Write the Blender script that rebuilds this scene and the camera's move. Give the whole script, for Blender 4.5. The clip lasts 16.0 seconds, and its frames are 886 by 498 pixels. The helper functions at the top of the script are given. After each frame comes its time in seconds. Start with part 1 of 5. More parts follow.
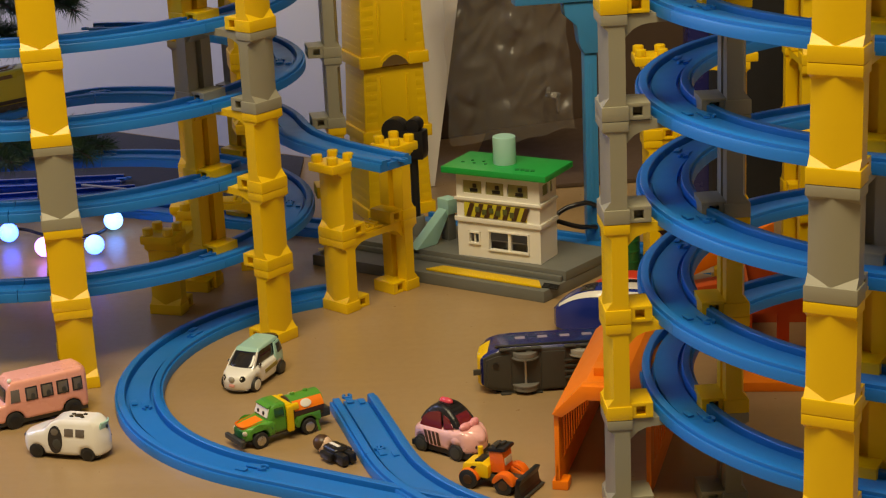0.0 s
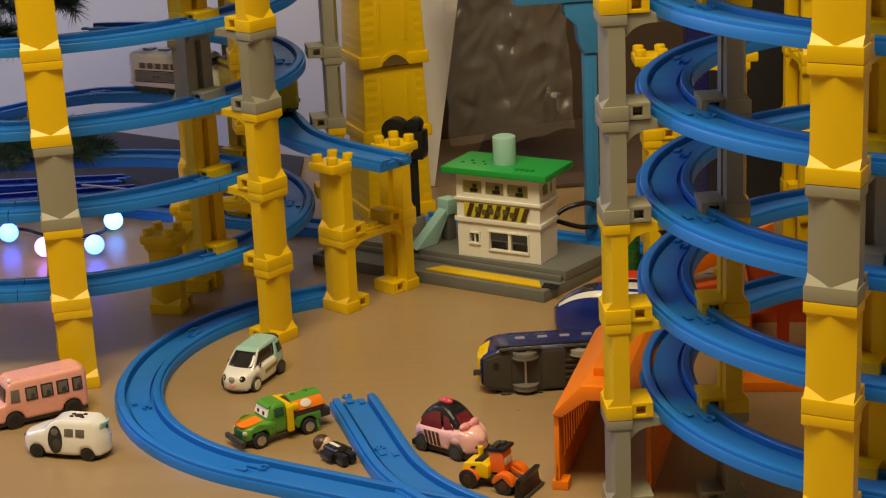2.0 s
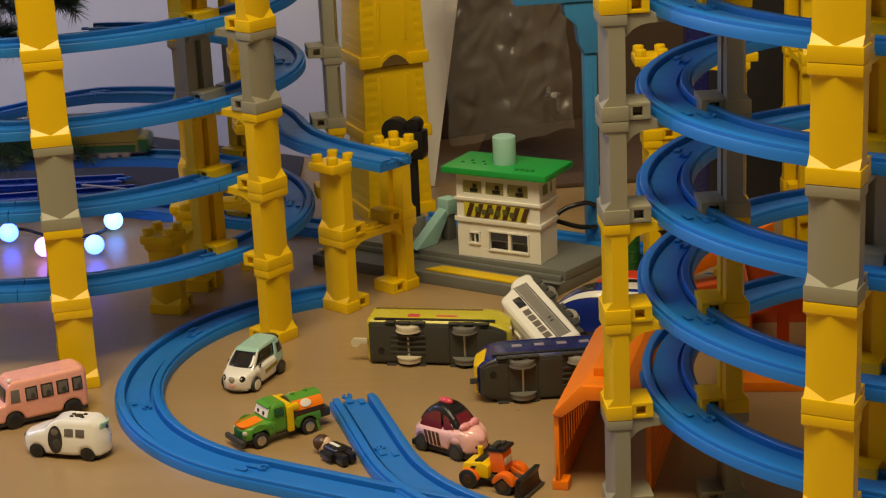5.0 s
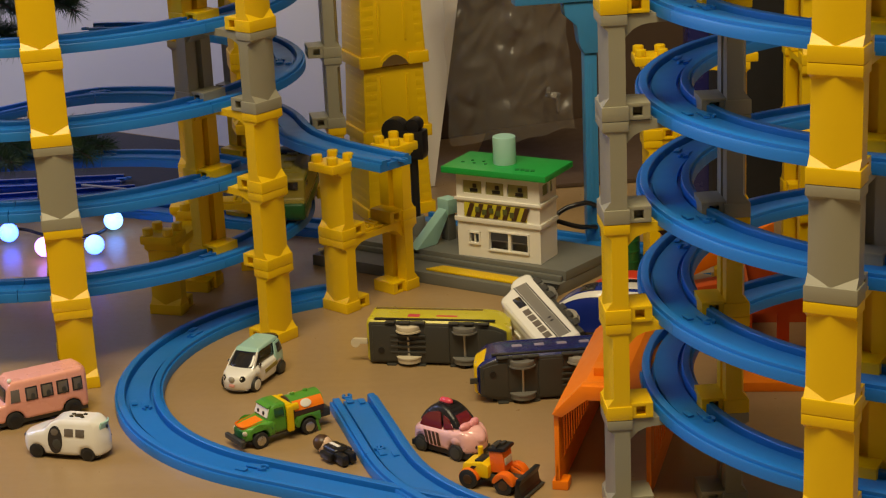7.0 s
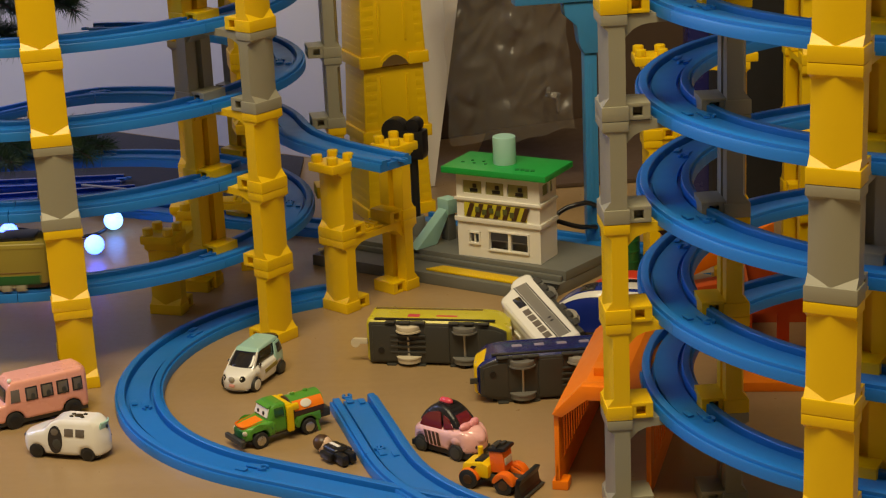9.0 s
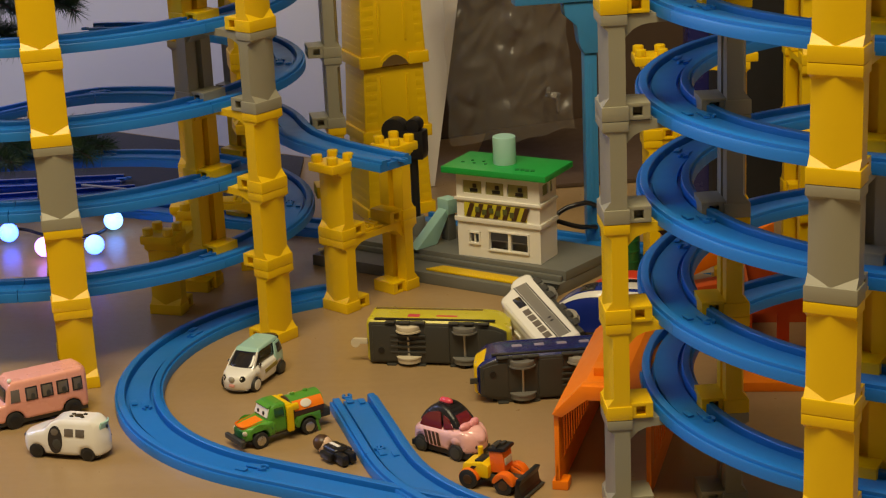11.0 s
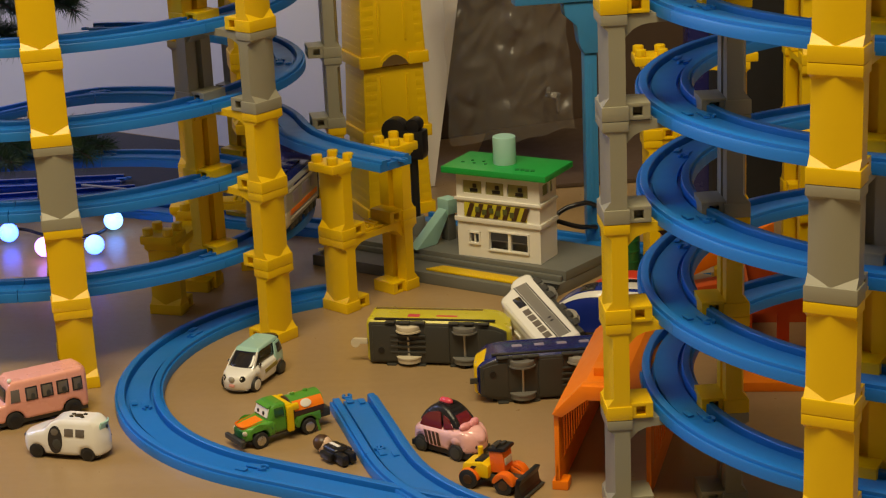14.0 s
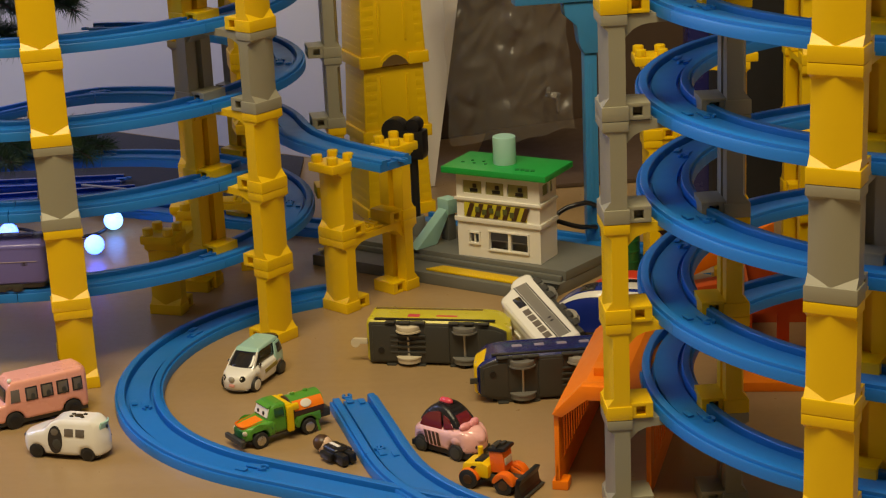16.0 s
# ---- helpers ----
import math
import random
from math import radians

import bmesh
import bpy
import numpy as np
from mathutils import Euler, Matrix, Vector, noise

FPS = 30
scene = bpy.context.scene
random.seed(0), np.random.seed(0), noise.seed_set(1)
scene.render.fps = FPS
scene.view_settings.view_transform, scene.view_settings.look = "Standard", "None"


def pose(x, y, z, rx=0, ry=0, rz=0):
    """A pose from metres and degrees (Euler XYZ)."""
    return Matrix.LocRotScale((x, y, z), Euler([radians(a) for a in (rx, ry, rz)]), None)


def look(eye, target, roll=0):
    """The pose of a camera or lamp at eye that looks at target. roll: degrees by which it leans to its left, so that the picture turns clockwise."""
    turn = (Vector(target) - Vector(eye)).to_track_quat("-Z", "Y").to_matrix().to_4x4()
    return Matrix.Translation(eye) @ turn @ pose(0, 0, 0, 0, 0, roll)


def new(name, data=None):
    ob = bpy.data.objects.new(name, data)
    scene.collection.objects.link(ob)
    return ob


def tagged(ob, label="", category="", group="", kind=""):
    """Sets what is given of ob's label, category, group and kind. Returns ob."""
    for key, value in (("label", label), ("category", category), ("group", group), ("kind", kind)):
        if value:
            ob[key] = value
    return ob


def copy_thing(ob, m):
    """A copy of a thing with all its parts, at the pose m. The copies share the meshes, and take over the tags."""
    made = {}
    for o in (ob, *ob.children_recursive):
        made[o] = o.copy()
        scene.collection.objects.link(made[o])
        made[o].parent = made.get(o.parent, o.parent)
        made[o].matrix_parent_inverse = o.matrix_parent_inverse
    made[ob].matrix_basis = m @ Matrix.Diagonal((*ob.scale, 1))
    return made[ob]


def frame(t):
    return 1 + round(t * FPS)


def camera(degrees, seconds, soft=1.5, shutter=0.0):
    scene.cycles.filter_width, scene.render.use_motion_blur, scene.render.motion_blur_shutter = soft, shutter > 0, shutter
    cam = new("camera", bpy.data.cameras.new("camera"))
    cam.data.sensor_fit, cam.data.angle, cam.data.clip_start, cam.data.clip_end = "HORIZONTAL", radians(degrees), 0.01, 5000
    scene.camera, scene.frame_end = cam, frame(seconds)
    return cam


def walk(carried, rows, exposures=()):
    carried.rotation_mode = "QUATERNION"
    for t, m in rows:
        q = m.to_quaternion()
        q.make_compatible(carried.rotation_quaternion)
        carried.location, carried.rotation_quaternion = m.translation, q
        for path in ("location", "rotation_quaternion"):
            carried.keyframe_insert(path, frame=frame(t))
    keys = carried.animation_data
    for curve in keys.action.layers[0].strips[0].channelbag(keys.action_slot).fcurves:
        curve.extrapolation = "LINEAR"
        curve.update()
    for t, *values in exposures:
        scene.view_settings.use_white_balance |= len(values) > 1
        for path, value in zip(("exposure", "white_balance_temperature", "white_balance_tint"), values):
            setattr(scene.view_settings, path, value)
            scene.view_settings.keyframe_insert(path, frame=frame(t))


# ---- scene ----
cam = camera(26.94, 16.0, soft=1.2, shutter=0.5)
EYE = (0.0, 0.0, 0.5606)
PITCH = 17.699
CAM_POSE = look(EYE, (0.0, math.cos(radians(PITCH)), 0.5606 - math.sin(radians(PITCH))), -2.585)
walk(cam, [(0.0, CAM_POSE), (16.0, CAM_POSE)], exposures=[(0.0, 0.08), (3.2, 0.06), (4.2, -0.02), (16.0, -0.03)])

# ---- world and lights ----
world = bpy.data.worlds.new("world")
world.use_nodes = True
scene.world = world
world.node_tree.nodes["Background"].inputs[0].default_value = (0.55, 0.65, 1.0, 1)
world.node_tree.nodes["Background"].inputs[1].default_value = 0.15


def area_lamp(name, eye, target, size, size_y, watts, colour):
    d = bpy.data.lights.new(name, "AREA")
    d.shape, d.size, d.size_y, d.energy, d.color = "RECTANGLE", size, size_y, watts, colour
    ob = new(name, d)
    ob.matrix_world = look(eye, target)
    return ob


# Unseen lamp, stretched wide to brighten the tower's left face and the board too.
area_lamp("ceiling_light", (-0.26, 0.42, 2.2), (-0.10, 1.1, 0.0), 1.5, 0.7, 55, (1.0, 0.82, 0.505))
# Unseen cool fill from the left, added to tint and brighten the white board.
area_lamp("window_light", (-1.95, 2.0, 1.2), (0.0, 1.9, 0.35), 1.1, 0.9, 22, (0.42, 0.53, 1.0))


# ---- materials ----
def material(name, colour, rough=0.4, metal=0.0, vary=0.12, grain=60.0, bump=0.05, coat=0.0, blotch=6.0):
    m = bpy.data.materials.new(name)
    m.use_nodes = True
    nt = m.node_tree
    b = nt.nodes["Principled BSDF"]
    b.inputs["Metallic"].default_value = metal
    b.inputs["Coat Weight"].default_value = coat
    tc = nt.nodes.new("ShaderNodeTexCoord")
    n1, n2 = nt.nodes.new("ShaderNodeTexNoise"), nt.nodes.new("ShaderNodeTexNoise")
    n1.inputs["Scale"].default_value, n1.inputs["Detail"].default_value = blotch, 5
    n2.inputs["Scale"].default_value, n2.inputs["Detail"].default_value = grain, 4
    nt.links.new(tc.outputs["Object"], n1.inputs["Vector"])
    nt.links.new(tc.outputs["Object"], n2.inputs["Vector"])
    mix = nt.nodes.new("ShaderNodeMix")
    mix.data_type = "RGBA"
    mix.inputs[6].default_value = (*[c * (1 - vary) for c in colour], 1)
    mix.inputs[7].default_value = (*[min(1, c * (1 + vary)) for c in colour], 1)
    nt.links.new(n1.outputs["Fac"], mix.inputs[0])
    info = nt.nodes.new("ShaderNodeObjectInfo")
    hsv = nt.nodes.new("ShaderNodeHueSaturation")
    vr = nt.nodes.new("ShaderNodeMapRange")
    vr.inputs[3].default_value, vr.inputs[4].default_value = 1 - vary * 0.5, 1 + vary * 0.5
    nt.links.new(info.outputs["Random"], vr.inputs[0])
    nt.links.new(vr.outputs[0], hsv.inputs["Value"])
    nt.links.new(mix.outputs[2], hsv.inputs["Color"])
    nt.links.new(hsv.outputs[0], b.inputs["Base Color"])
    rr = nt.nodes.new("ShaderNodeMapRange")
    rr.inputs[3].default_value, rr.inputs[4].default_value = max(0.02, rough - 0.1), min(1, rough + 0.1)
    nt.links.new(n2.outputs["Fac"], rr.inputs[0])
    nt.links.new(rr.outputs[0], b.inputs["Roughness"])
    if bump:
        bp = nt.nodes.new("ShaderNodeBump")
        bp.inputs["Strength"].default_value, bp.inputs["Distance"].default_value = bump, 0.002
        nt.links.new(n2.outputs["Fac"], bp.inputs["Height"])
        nt.links.new(bp.outputs[0], b.inputs["Normal"])
    return m


def glow(name, colour, power):
    m = bpy.data.materials.new(name)
    m.use_nodes = True
    b = m.node_tree.nodes["Principled BSDF"]
    b.inputs["Base Color"].default_value = (0.9, 0.9, 0.9, 1)
    b.inputs["Emission Color"].default_value = (*colour, 1)
    b.inputs["Emission Strength"].default_value = power
    return m


def clear_film(name):
    m = bpy.data.materials.new(name)
    m.use_nodes = True
    nt = m.node_tree
    out = nt.nodes["Material Output"]
    tr, gl, mx = nt.nodes.new("ShaderNodeBsdfTransparent"), nt.nodes.new("ShaderNodeBsdfGlossy"), nt.nodes.new("ShaderNodeMixShader")
    tr.inputs[0].default_value = (0.93, 0.92, 0.9, 1)
    gl.inputs["Roughness"].default_value = 0.26
    lw = nt.nodes.new("ShaderNodeFresnel")
    lw.inputs[0].default_value = 1.7
    nt.links.new(lw.outputs[0], mx.inputs[0])
    nt.links.new(tr.outputs[0], mx.inputs[1])
    nt.links.new(gl.outputs[0], mx.inputs[2])
    df, m2 = nt.nodes.new("ShaderNodeBsdfDiffuse"), nt.nodes.new("ShaderNodeMixShader")
    df.inputs[0].default_value = (0.8, 0.78, 0.72, 1)
    m2.inputs[0].default_value = 0.08
    nt.links.new(mx.outputs[0], m2.inputs[1])
    nt.links.new(df.outputs[0], m2.inputs[2])
    nt.links.new(m2.outputs[0], out.inputs[0])
    return m


YELLOW = material("yellow_plastic", (0.81, 0.53, 0.0006), 0.35, vary=0.06)
GREY = material("grey_plastic", (0.30, 0.288, 0.208), 0.42, vary=0.06)
BLUE = material("blue_track_plastic", (0.011, 0.165, 0.56), 0.40, vary=0.08)
SKYBLUE = material("light_blue_plastic", (0.04, 0.23, 0.52), 0.4, vary=0.06)
ORANGE = material("orange_plastic", (0.90, 0.215, 0.002), 0.4, vary=0.06)
BRICKRED = material("red_orange_plastic", (0.50, 0.075, 0.012), 0.42)
WHITE = material("white_plastic", (0.80, 0.78, 0.70), 0.35, vary=0.04)
CREAM = material("cream_plastic", (0.62, 0.55, 0.40), 0.4, vary=0.06)
GREEN = material("green_plastic", (0.012, 0.33, 0.055), 0.35, vary=0.06)
MINT = material("mint_plastic", (0.36, 0.62, 0.54), 0.36, vary=0.05)
PLATFORM = material("platform_grey_plastic", (0.15, 0.155, 0.14), 0.45, vary=0.1)
CHASSIS = material("chassis_dark_grey_plastic", (0.048, 0.048, 0.042), 0.38, vary=0.12)
BLACK = material("black_plastic", (0.012, 0.012, 0.013), 0.32, vary=0.2)
RUBBER = material("black_rubber", (0.02, 0.02, 0.02), 0.6, vary=0.15)
CHROME = material("worn_chrome", (0.55, 0.54, 0.5), 0.28, metal=0.9)
DARKWHEEL = material("dark_grey_wheel_plastic", (0.17, 0.165, 0.145), 0.4)
WHEELGREY = material("grey_wheel_plastic", (0.33, 0.31, 0.25), 0.45)
PINK = material("pink_paint", (0.84, 0.39, 0.31), 0.28, vary=0.05, coat=0.3)
ROSE = material("rose_pink_paint", (0.86, 0.50, 0.50), 0.22, vary=0.04, coat=0.4)
BOWPINK = material("deep_pink_paint", (0.80, 0.33, 0.36), 0.3)
CABRED = material("orange_red_paint", (0.85, 0.16, 0.010), 0.3, coat=0.3)
CHERRY = material("cherry_red_plastic", (0.62, 0.06, 0.09), 0.3)
PAINT_WHITE = material("white_car_paint", (0.82, 0.81, 0.76), 0.2, vary=0.03, coat=0.5)
PAINT_MINT = material("mint_car_paint", (0.36, 0.60, 0.53), 0.25, vary=0.05, coat=0.4)
GLASS = material("dark_window_plastic", (0.018, 0.018, 0.022), 0.12, vary=0.2, coat=0.5)
SMOKE = material("smoky_window_plastic", (0.14, 0.12, 0.10), 0.2, vary=0.3, blotch=60)
REDGLASS = material("dark_red_window", (0.17, 0.018, 0.022), 0.15, coat=0.4)
LEAFGREEN = material("leaf_green_paint", (0.09, 0.31, 0.03), 0.3, vary=0.12, coat=0.3)
BROWN = material("dark_brown_plastic", (0.07, 0.035, 0.015), 0.4)
SKIN = material("pale_plastic", (0.70, 0.50, 0.36), 0.45)
NAVY = material("navy_blue_plastic", (0.015, 0.02, 0.14), 0.25, vary=0.15, coat=0.3)
ROYAL = material("royal_blue_plastic", (0.012, 0.03, 0.26), 0.22, vary=0.1, coat=0.4)
# Darker copy of the track blue, for the tracks lying in shade.
SHADEDTRACK = material("shaded_blue_track_plastic", (0.006, 0.05, 0.30), 0.25, vary=0.15, coat=0.3)
PURPLE = material("purple_plastic", (0.15, 0.135, 0.43), 0.24, vary=0.12)
BANDGREY = material("warm_grey_print", (0.20, 0.19, 0.17), 0.36, vary=0.1)
LILAC = material("lilac_plastic", (0.31, 0.27, 0.37), 0.35, vary=0.1)
DULLYELLOW = material("mustard_yellow_plastic", (0.60, 0.53, 0.035), 0.30, vary=0.12)
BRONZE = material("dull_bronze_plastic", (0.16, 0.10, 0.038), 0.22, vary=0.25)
OLIVE = material("olive_yellow_plastic", (0.29, 0.235, 0.035), 0.38, vary=0.12)
DEEPGREEN = material("deep_green_plastic", (0.012, 0.10, 0.025), 0.38)
SILVER = material("silver_grey_plastic", (0.34, 0.33, 0.29), 0.36, vary=0.1)
WALLWHITE = material("white_board_laminate", (0.60, 0.605, 0.65), 0.6, vary=0.05, grain=200, bump=0.03, blotch=2)
DARKWOOD = material("dark_brown_panel", (0.085, 0.055, 0.036), 0.5, vary=0.18, grain=90, blotch=3)
BUNDLE = material("black_fabric", (0.006, 0.006, 0.007), 0.8)
NEEDLE = material("pine_needle_plastic", (0.030, 0.078, 0.030), 0.5, vary=0.35)
BARK = material("twig_brown", (0.06, 0.04, 0.025), 0.8)
FILM = clear_film("clear_plastic_film")
ROOMWALL = material("room_wall_paint", (0.62, 0.57, 0.50), 0.8, vary=0.05, blotch=1.5)
CEILWHITE = material("ceiling_paint", (0.75, 0.72, 0.68), 0.9, vary=0.03, blotch=1.5)
BULB_W = glow("bulb_azure_glow", (0.10, 0.30, 1.0), 6.0)
BULB_B = glow("bulb_blue_glow", (0.035, 0.11, 1.0), 8)
BULB_V = glow("bulb_violet_glow", (0.42, 0.16, 1.0), 6)


def floor_material():
    m = material("brown_vinyl_floor", (0.328, 0.220, 0.104), 0.32, vary=0.10, grain=160, bump=0.02, blotch=3)
    nt = m.node_tree
    b = nt.nodes["Principled BSDF"]
    src = b.inputs["Base Color"].links[0].from_socket
    tc = nt.nodes.new("ShaderNodeTexCoord")
    mp = nt.nodes.new("ShaderNodeMapping")
    mp.inputs["Rotation"].default_value = (0, 0, radians(38))
    mp.inputs["Scale"].default_value = (4, 60, 1)
    ns = nt.nodes.new("ShaderNodeTexNoise")
    ns.inputs["Scale"].default_value, ns.inputs["Detail"].default_value = 1.5, 6
    nt.links.new(tc.outputs["Object"], mp.inputs[0])
    nt.links.new(mp.outputs[0], ns.inputs["Vector"])
    mx = nt.nodes.new("ShaderNodeMix")
    mx.data_type, mx.blend_type = "RGBA", "MULTIPLY"
    mx.inputs[0].default_value = 0.2
    ramp = nt.nodes.new("ShaderNodeMapRange")
    ramp.inputs[3].default_value, ramp.inputs[4].default_value = 0.6, 1.3
    nt.links.new(ns.outputs["Fac"], ramp.inputs[0])
    nt.links.new(src, mx.inputs[6])
    nt.links.new(ramp.outputs[0], mx.inputs[7])
    nt.links.new(mx.outputs[2], b.inputs["Base Color"])
    return m


FLOOR = floor_material()


# ---- mesh helpers ----
def box(cx, cy, cz, sx, sy, sz, bev=0.0, rz=0.0, ry=0.0, rx=0.0, seg=2):
    bm = bmesh.new()
    bmesh.ops.create_cube(bm, size=1.0)
    bmesh.ops.scale(bm, vec=(sx, sy, sz), verts=bm.verts)
    if bev:
        bmesh.ops.bevel(bm, geom=list(bm.edges), offset=bev, segments=seg, profile=0.6, affect="EDGES")
    bmesh.ops.transform(bm, matrix=pose(cx, cy, cz, rx, ry, rz), verts=bm.verts)
    return bm


def prism(poly, a, b, axis="y", bev=0.0, inset=0.0, seg=2):
    """A polygon drawn in xz (axis y), xy (axis z) or yz (axis x), pushed out from a to b; inset shrinks its far end."""
    bm = bmesh.new()
    n = len(poly)
    mx, my = sum(p[0] for p in poly) / n, sum(p[1] for p in poly) / n

    def put(u, v, w):
        return {"y": (u, w, v), "z": (u, v, w), "x": (w, u, v)}[axis]
    va = [bm.verts.new(put(u, v, a)) for u, v in poly]
    vb = [bm.verts.new(put(mx + (u - mx) * (1 - inset), my + (v - my) * (1 - inset), b)) for u, v in poly]
    bm.faces.new(va)
    bm.faces.new(vb[::-1])
    for i in range(n):
        bm.faces.new((va[i], vb[i], vb[(i + 1) % n], va[(i + 1) % n]))
    bmesh.ops.recalc_face_normals(bm, faces=bm.faces)
    if bev:
        bmesh.ops.bevel(bm, geom=list(bm.edges), offset=bev, segments=seg, profile=0.6, affect="EDGES")
    return bm


def cyl(x, y, z, r, h, axis="z", seg=20, bev=0.0, r2=None):
    bm = bmesh.new()
    bmesh.ops.create_cone(bm, cap_ends=True, segments=seg, radius1=r, radius2=r if r2 is None else r2, depth=h)
    if bev:
        ring = [e for e in bm.edges if len(e.link_faces) == 2 and min(len(f.verts) for f in e.link_faces) != max(len(f.verts) for f in e.link_faces)]
        bmesh.ops.bevel(bm, geom=ring, offset=bev, segments=2, profile=0.6, affect="EDGES")
    turn = {"z": pose(x, y, z), "y": pose(x, y, z, 90), "x": pose(x, y, z, 0, 90)}[axis]
    bmesh.ops.transform(bm, matrix=turn, verts=bm.verts)
    return bm


def ball(x, y, z, rx, ry=None, rz=None, seg=18):
    bm = bmesh.new()
    bmesh.ops.create_uvsphere(bm, u_segments=seg, v_segments=seg // 2 + 2, radius=1)
    bmesh.ops.transform(bm, matrix=Matrix.Translation((x, y, z)) @ Matrix.Diagonal((rx, ry or rx, rz or rx, 1)), verts=bm.verts)
    return bm


def taper(bm, x0, x1, amount):
    """Rounds the front end in plan: the width shrinks from x0 on to x1."""
    for i in range(7):
        x = x0 + (x1 - x0) * i / 7
        bmesh.ops.bisect_plane(bm, geom=bm.verts[:] + bm.edges[:] + bm.faces[:], plane_co=(x, 0, 0), plane_no=(1, 0, 0))
    for v in bm.verts:
        if v.co.x > x0:
            u = min(1.0, (v.co.x - x0) / (x1 - x0))
            v.co.y *= 1 - amount * u ** 2.2
    return bm


def merge(*parts):
    bm = bmesh.new()
    for p in parts:
        me = bpy.data.meshes.new("tmp")
        p.to_mesh(me)
        p.free()
        bm.from_mesh(me)
        bpy.data.meshes.remove(me)
    return bm


def moved(bm, m):
    bmesh.ops.transform(bm, matrix=m, verts=bm.verts)
    return bm


def sweep(points, profile, closed_ends=True, before=None, after=None):
    """A cross-section (across, up) carried along points (x, y, z), upright; before and after: points that give the direction of its ends."""
    run = [before or points[0], *points, after or points[-1]]
    bm = bmesh.new()
    rings = []
    for i, p in enumerate(points):
        a, b = Vector(run[i]), Vector(run[i + 2])
        t = (b - a).normalized()
        left = Vector((-t.y, t.x, 0)).normalized()
        rings.append([bm.verts.new(Vector(p) + left * u + Vector((0, 0, v))) for u, v in profile])
    n = len(profile)
    for r, s in zip(rings, rings[1:]):
        for j in range(n):
            bm.faces.new((r[j], r[(j + 1) % n], s[(j + 1) % n], s[j]))
    if closed_ends:
        bm.faces.new(rings[0])
        bm.faces.new(rings[-1][::-1])
    bmesh.ops.recalc_face_normals(bm, faces=bm.faces)
    return bm


def smooth_by_angle(me, degrees=35):
    me.shade_smooth()
    me.set_sharp_from_angle(angle=radians(degrees))


def mesh_of(name, bm, mat):
    me = bpy.data.meshes.new(name)
    bm.to_mesh(me)
    bm.free()
    me.materials.append(mat)
    smooth_by_angle(me)
    return me


def part(name, bm, mat, parent, label=""):
    ob = new(name, mesh_of(name, bm, mat))
    ob.parent = parent
    return tagged(ob, label=label) if label else ob


def thing(name, label, category, m=None, group="", kind=""):
    ob = new(name)
    ob.empty_display_size = 0.02
    ob.matrix_world = m or Matrix()
    return tagged(ob, label, category, group, kind)


def solid(name, bm, mat, label, category, group="", kind="", m=None):
    ob = new(name, mesh_of(name, bm, mat))
    if m:
        ob.matrix_world = m
    return tagged(ob, label, category, group, kind)


# ---- room ----
solid("floor", box(0, 0.5, -0.02, 5, 5.4, 0.04), FLOOR, "brown vinyl floor with a soft sheen", "floor", kind="structure")
solid("ceiling", box(0, 0.5, 2.42, 5.2, 5.6, 0.04), CEILWHITE, "plain white painted ceiling", "ceiling", kind="structure")
solid("wall_north", box(0, 3.25, 1.2, 5.2, 0.1, 2.4), ROOMWALL, "plain painted wall behind the toys", "wall", kind="structure")
solid("wall_south", box(0, -2.25, 1.2, 5.2, 0.1, 2.4), ROOMWALL, "plain painted wall", "wall", kind="structure")
solid("wall_east", box(2.55, 0.5, 1.2, 0.1, 5.4, 2.4), ROOMWALL, "plain painted wall", "wall", kind="structure")
solid("wall_west", box(-2.55, 0.5, 1.2, 0.1, 5.4, 2.4), ROOMWALL, "plain painted wall", "wall", kind="structure")

# white panel standing obliquely behind the left tower, and an added sheet beside it, whitened and tilted for the
# board's lit edge
PANEL_A = Vector((0.004, 2.03, 0))
PANEL_D = Vector((-0.827, 0.562, 0)).normalized()
bm = prism([(0.13, 0.0), (0.13, 0.9), (1.7, 0.9), (1.7, 0.0)], 0.0, 0.012, "y", bev=0.002)
ang = math.degrees(math.atan2(PANEL_D.y, PANEL_D.x))
bmesh.ops.scale(bm, vec=(1, -1, 1), verts=bm.verts)
bmesh.ops.recalc_face_normals(bm, faces=bm.faces)
solid("white_board", bm, WALLWHITE, "tall white board standing behind the toy towers", "board", m=pose(PANEL_A.x, PANEL_A.y, 0, 0, 0, ang))

solid("white_card", prism([(-0.084, 0.0), (-0.006, 0.0), (0.050, 0.33), (0.060, 0.55), (-0.084, 0.55)], 0.0, 0.003, "y", bev=0.0006), material("lit_edge_white", (0.86, 0.84, 0.80), 0.6, vary=0.03, blotch=4), "white sheet added as the lit edge of the board, leaning behind the yellow tower", "card", m=pose(0, 1.985, 0.001, -20))

# Dark sheet added on the floor; its grey stands in for shade there.
solid("floor_mat", prism([(-1.3, 1.92), (-0.16, 1.965), (-0.16, 2.128), (-1.3, 2.90)], 0.0005, 0.004, "z", bev=0.001), material("floor_shade_grey", (0.035, 0.034, 0.045), 0.75, vary=0.25, grain=300, bump=0.2), "dark grey sheet for the shaded floor under the tree and tracks", "mat")

# dark cupboard behind the platform, and a dark sheet added before it as the floor's shade
cup = thing("cupboard", "dark brown wooden cupboard behind the toy platform", "cupboard", pose(0.015, 2.187, 0, 0, 0, 20.5))
part("body", box(0.58, 0.16, 0.55, 1.20, 0.3, 1.1, 0.004), DARKWOOD, cup)
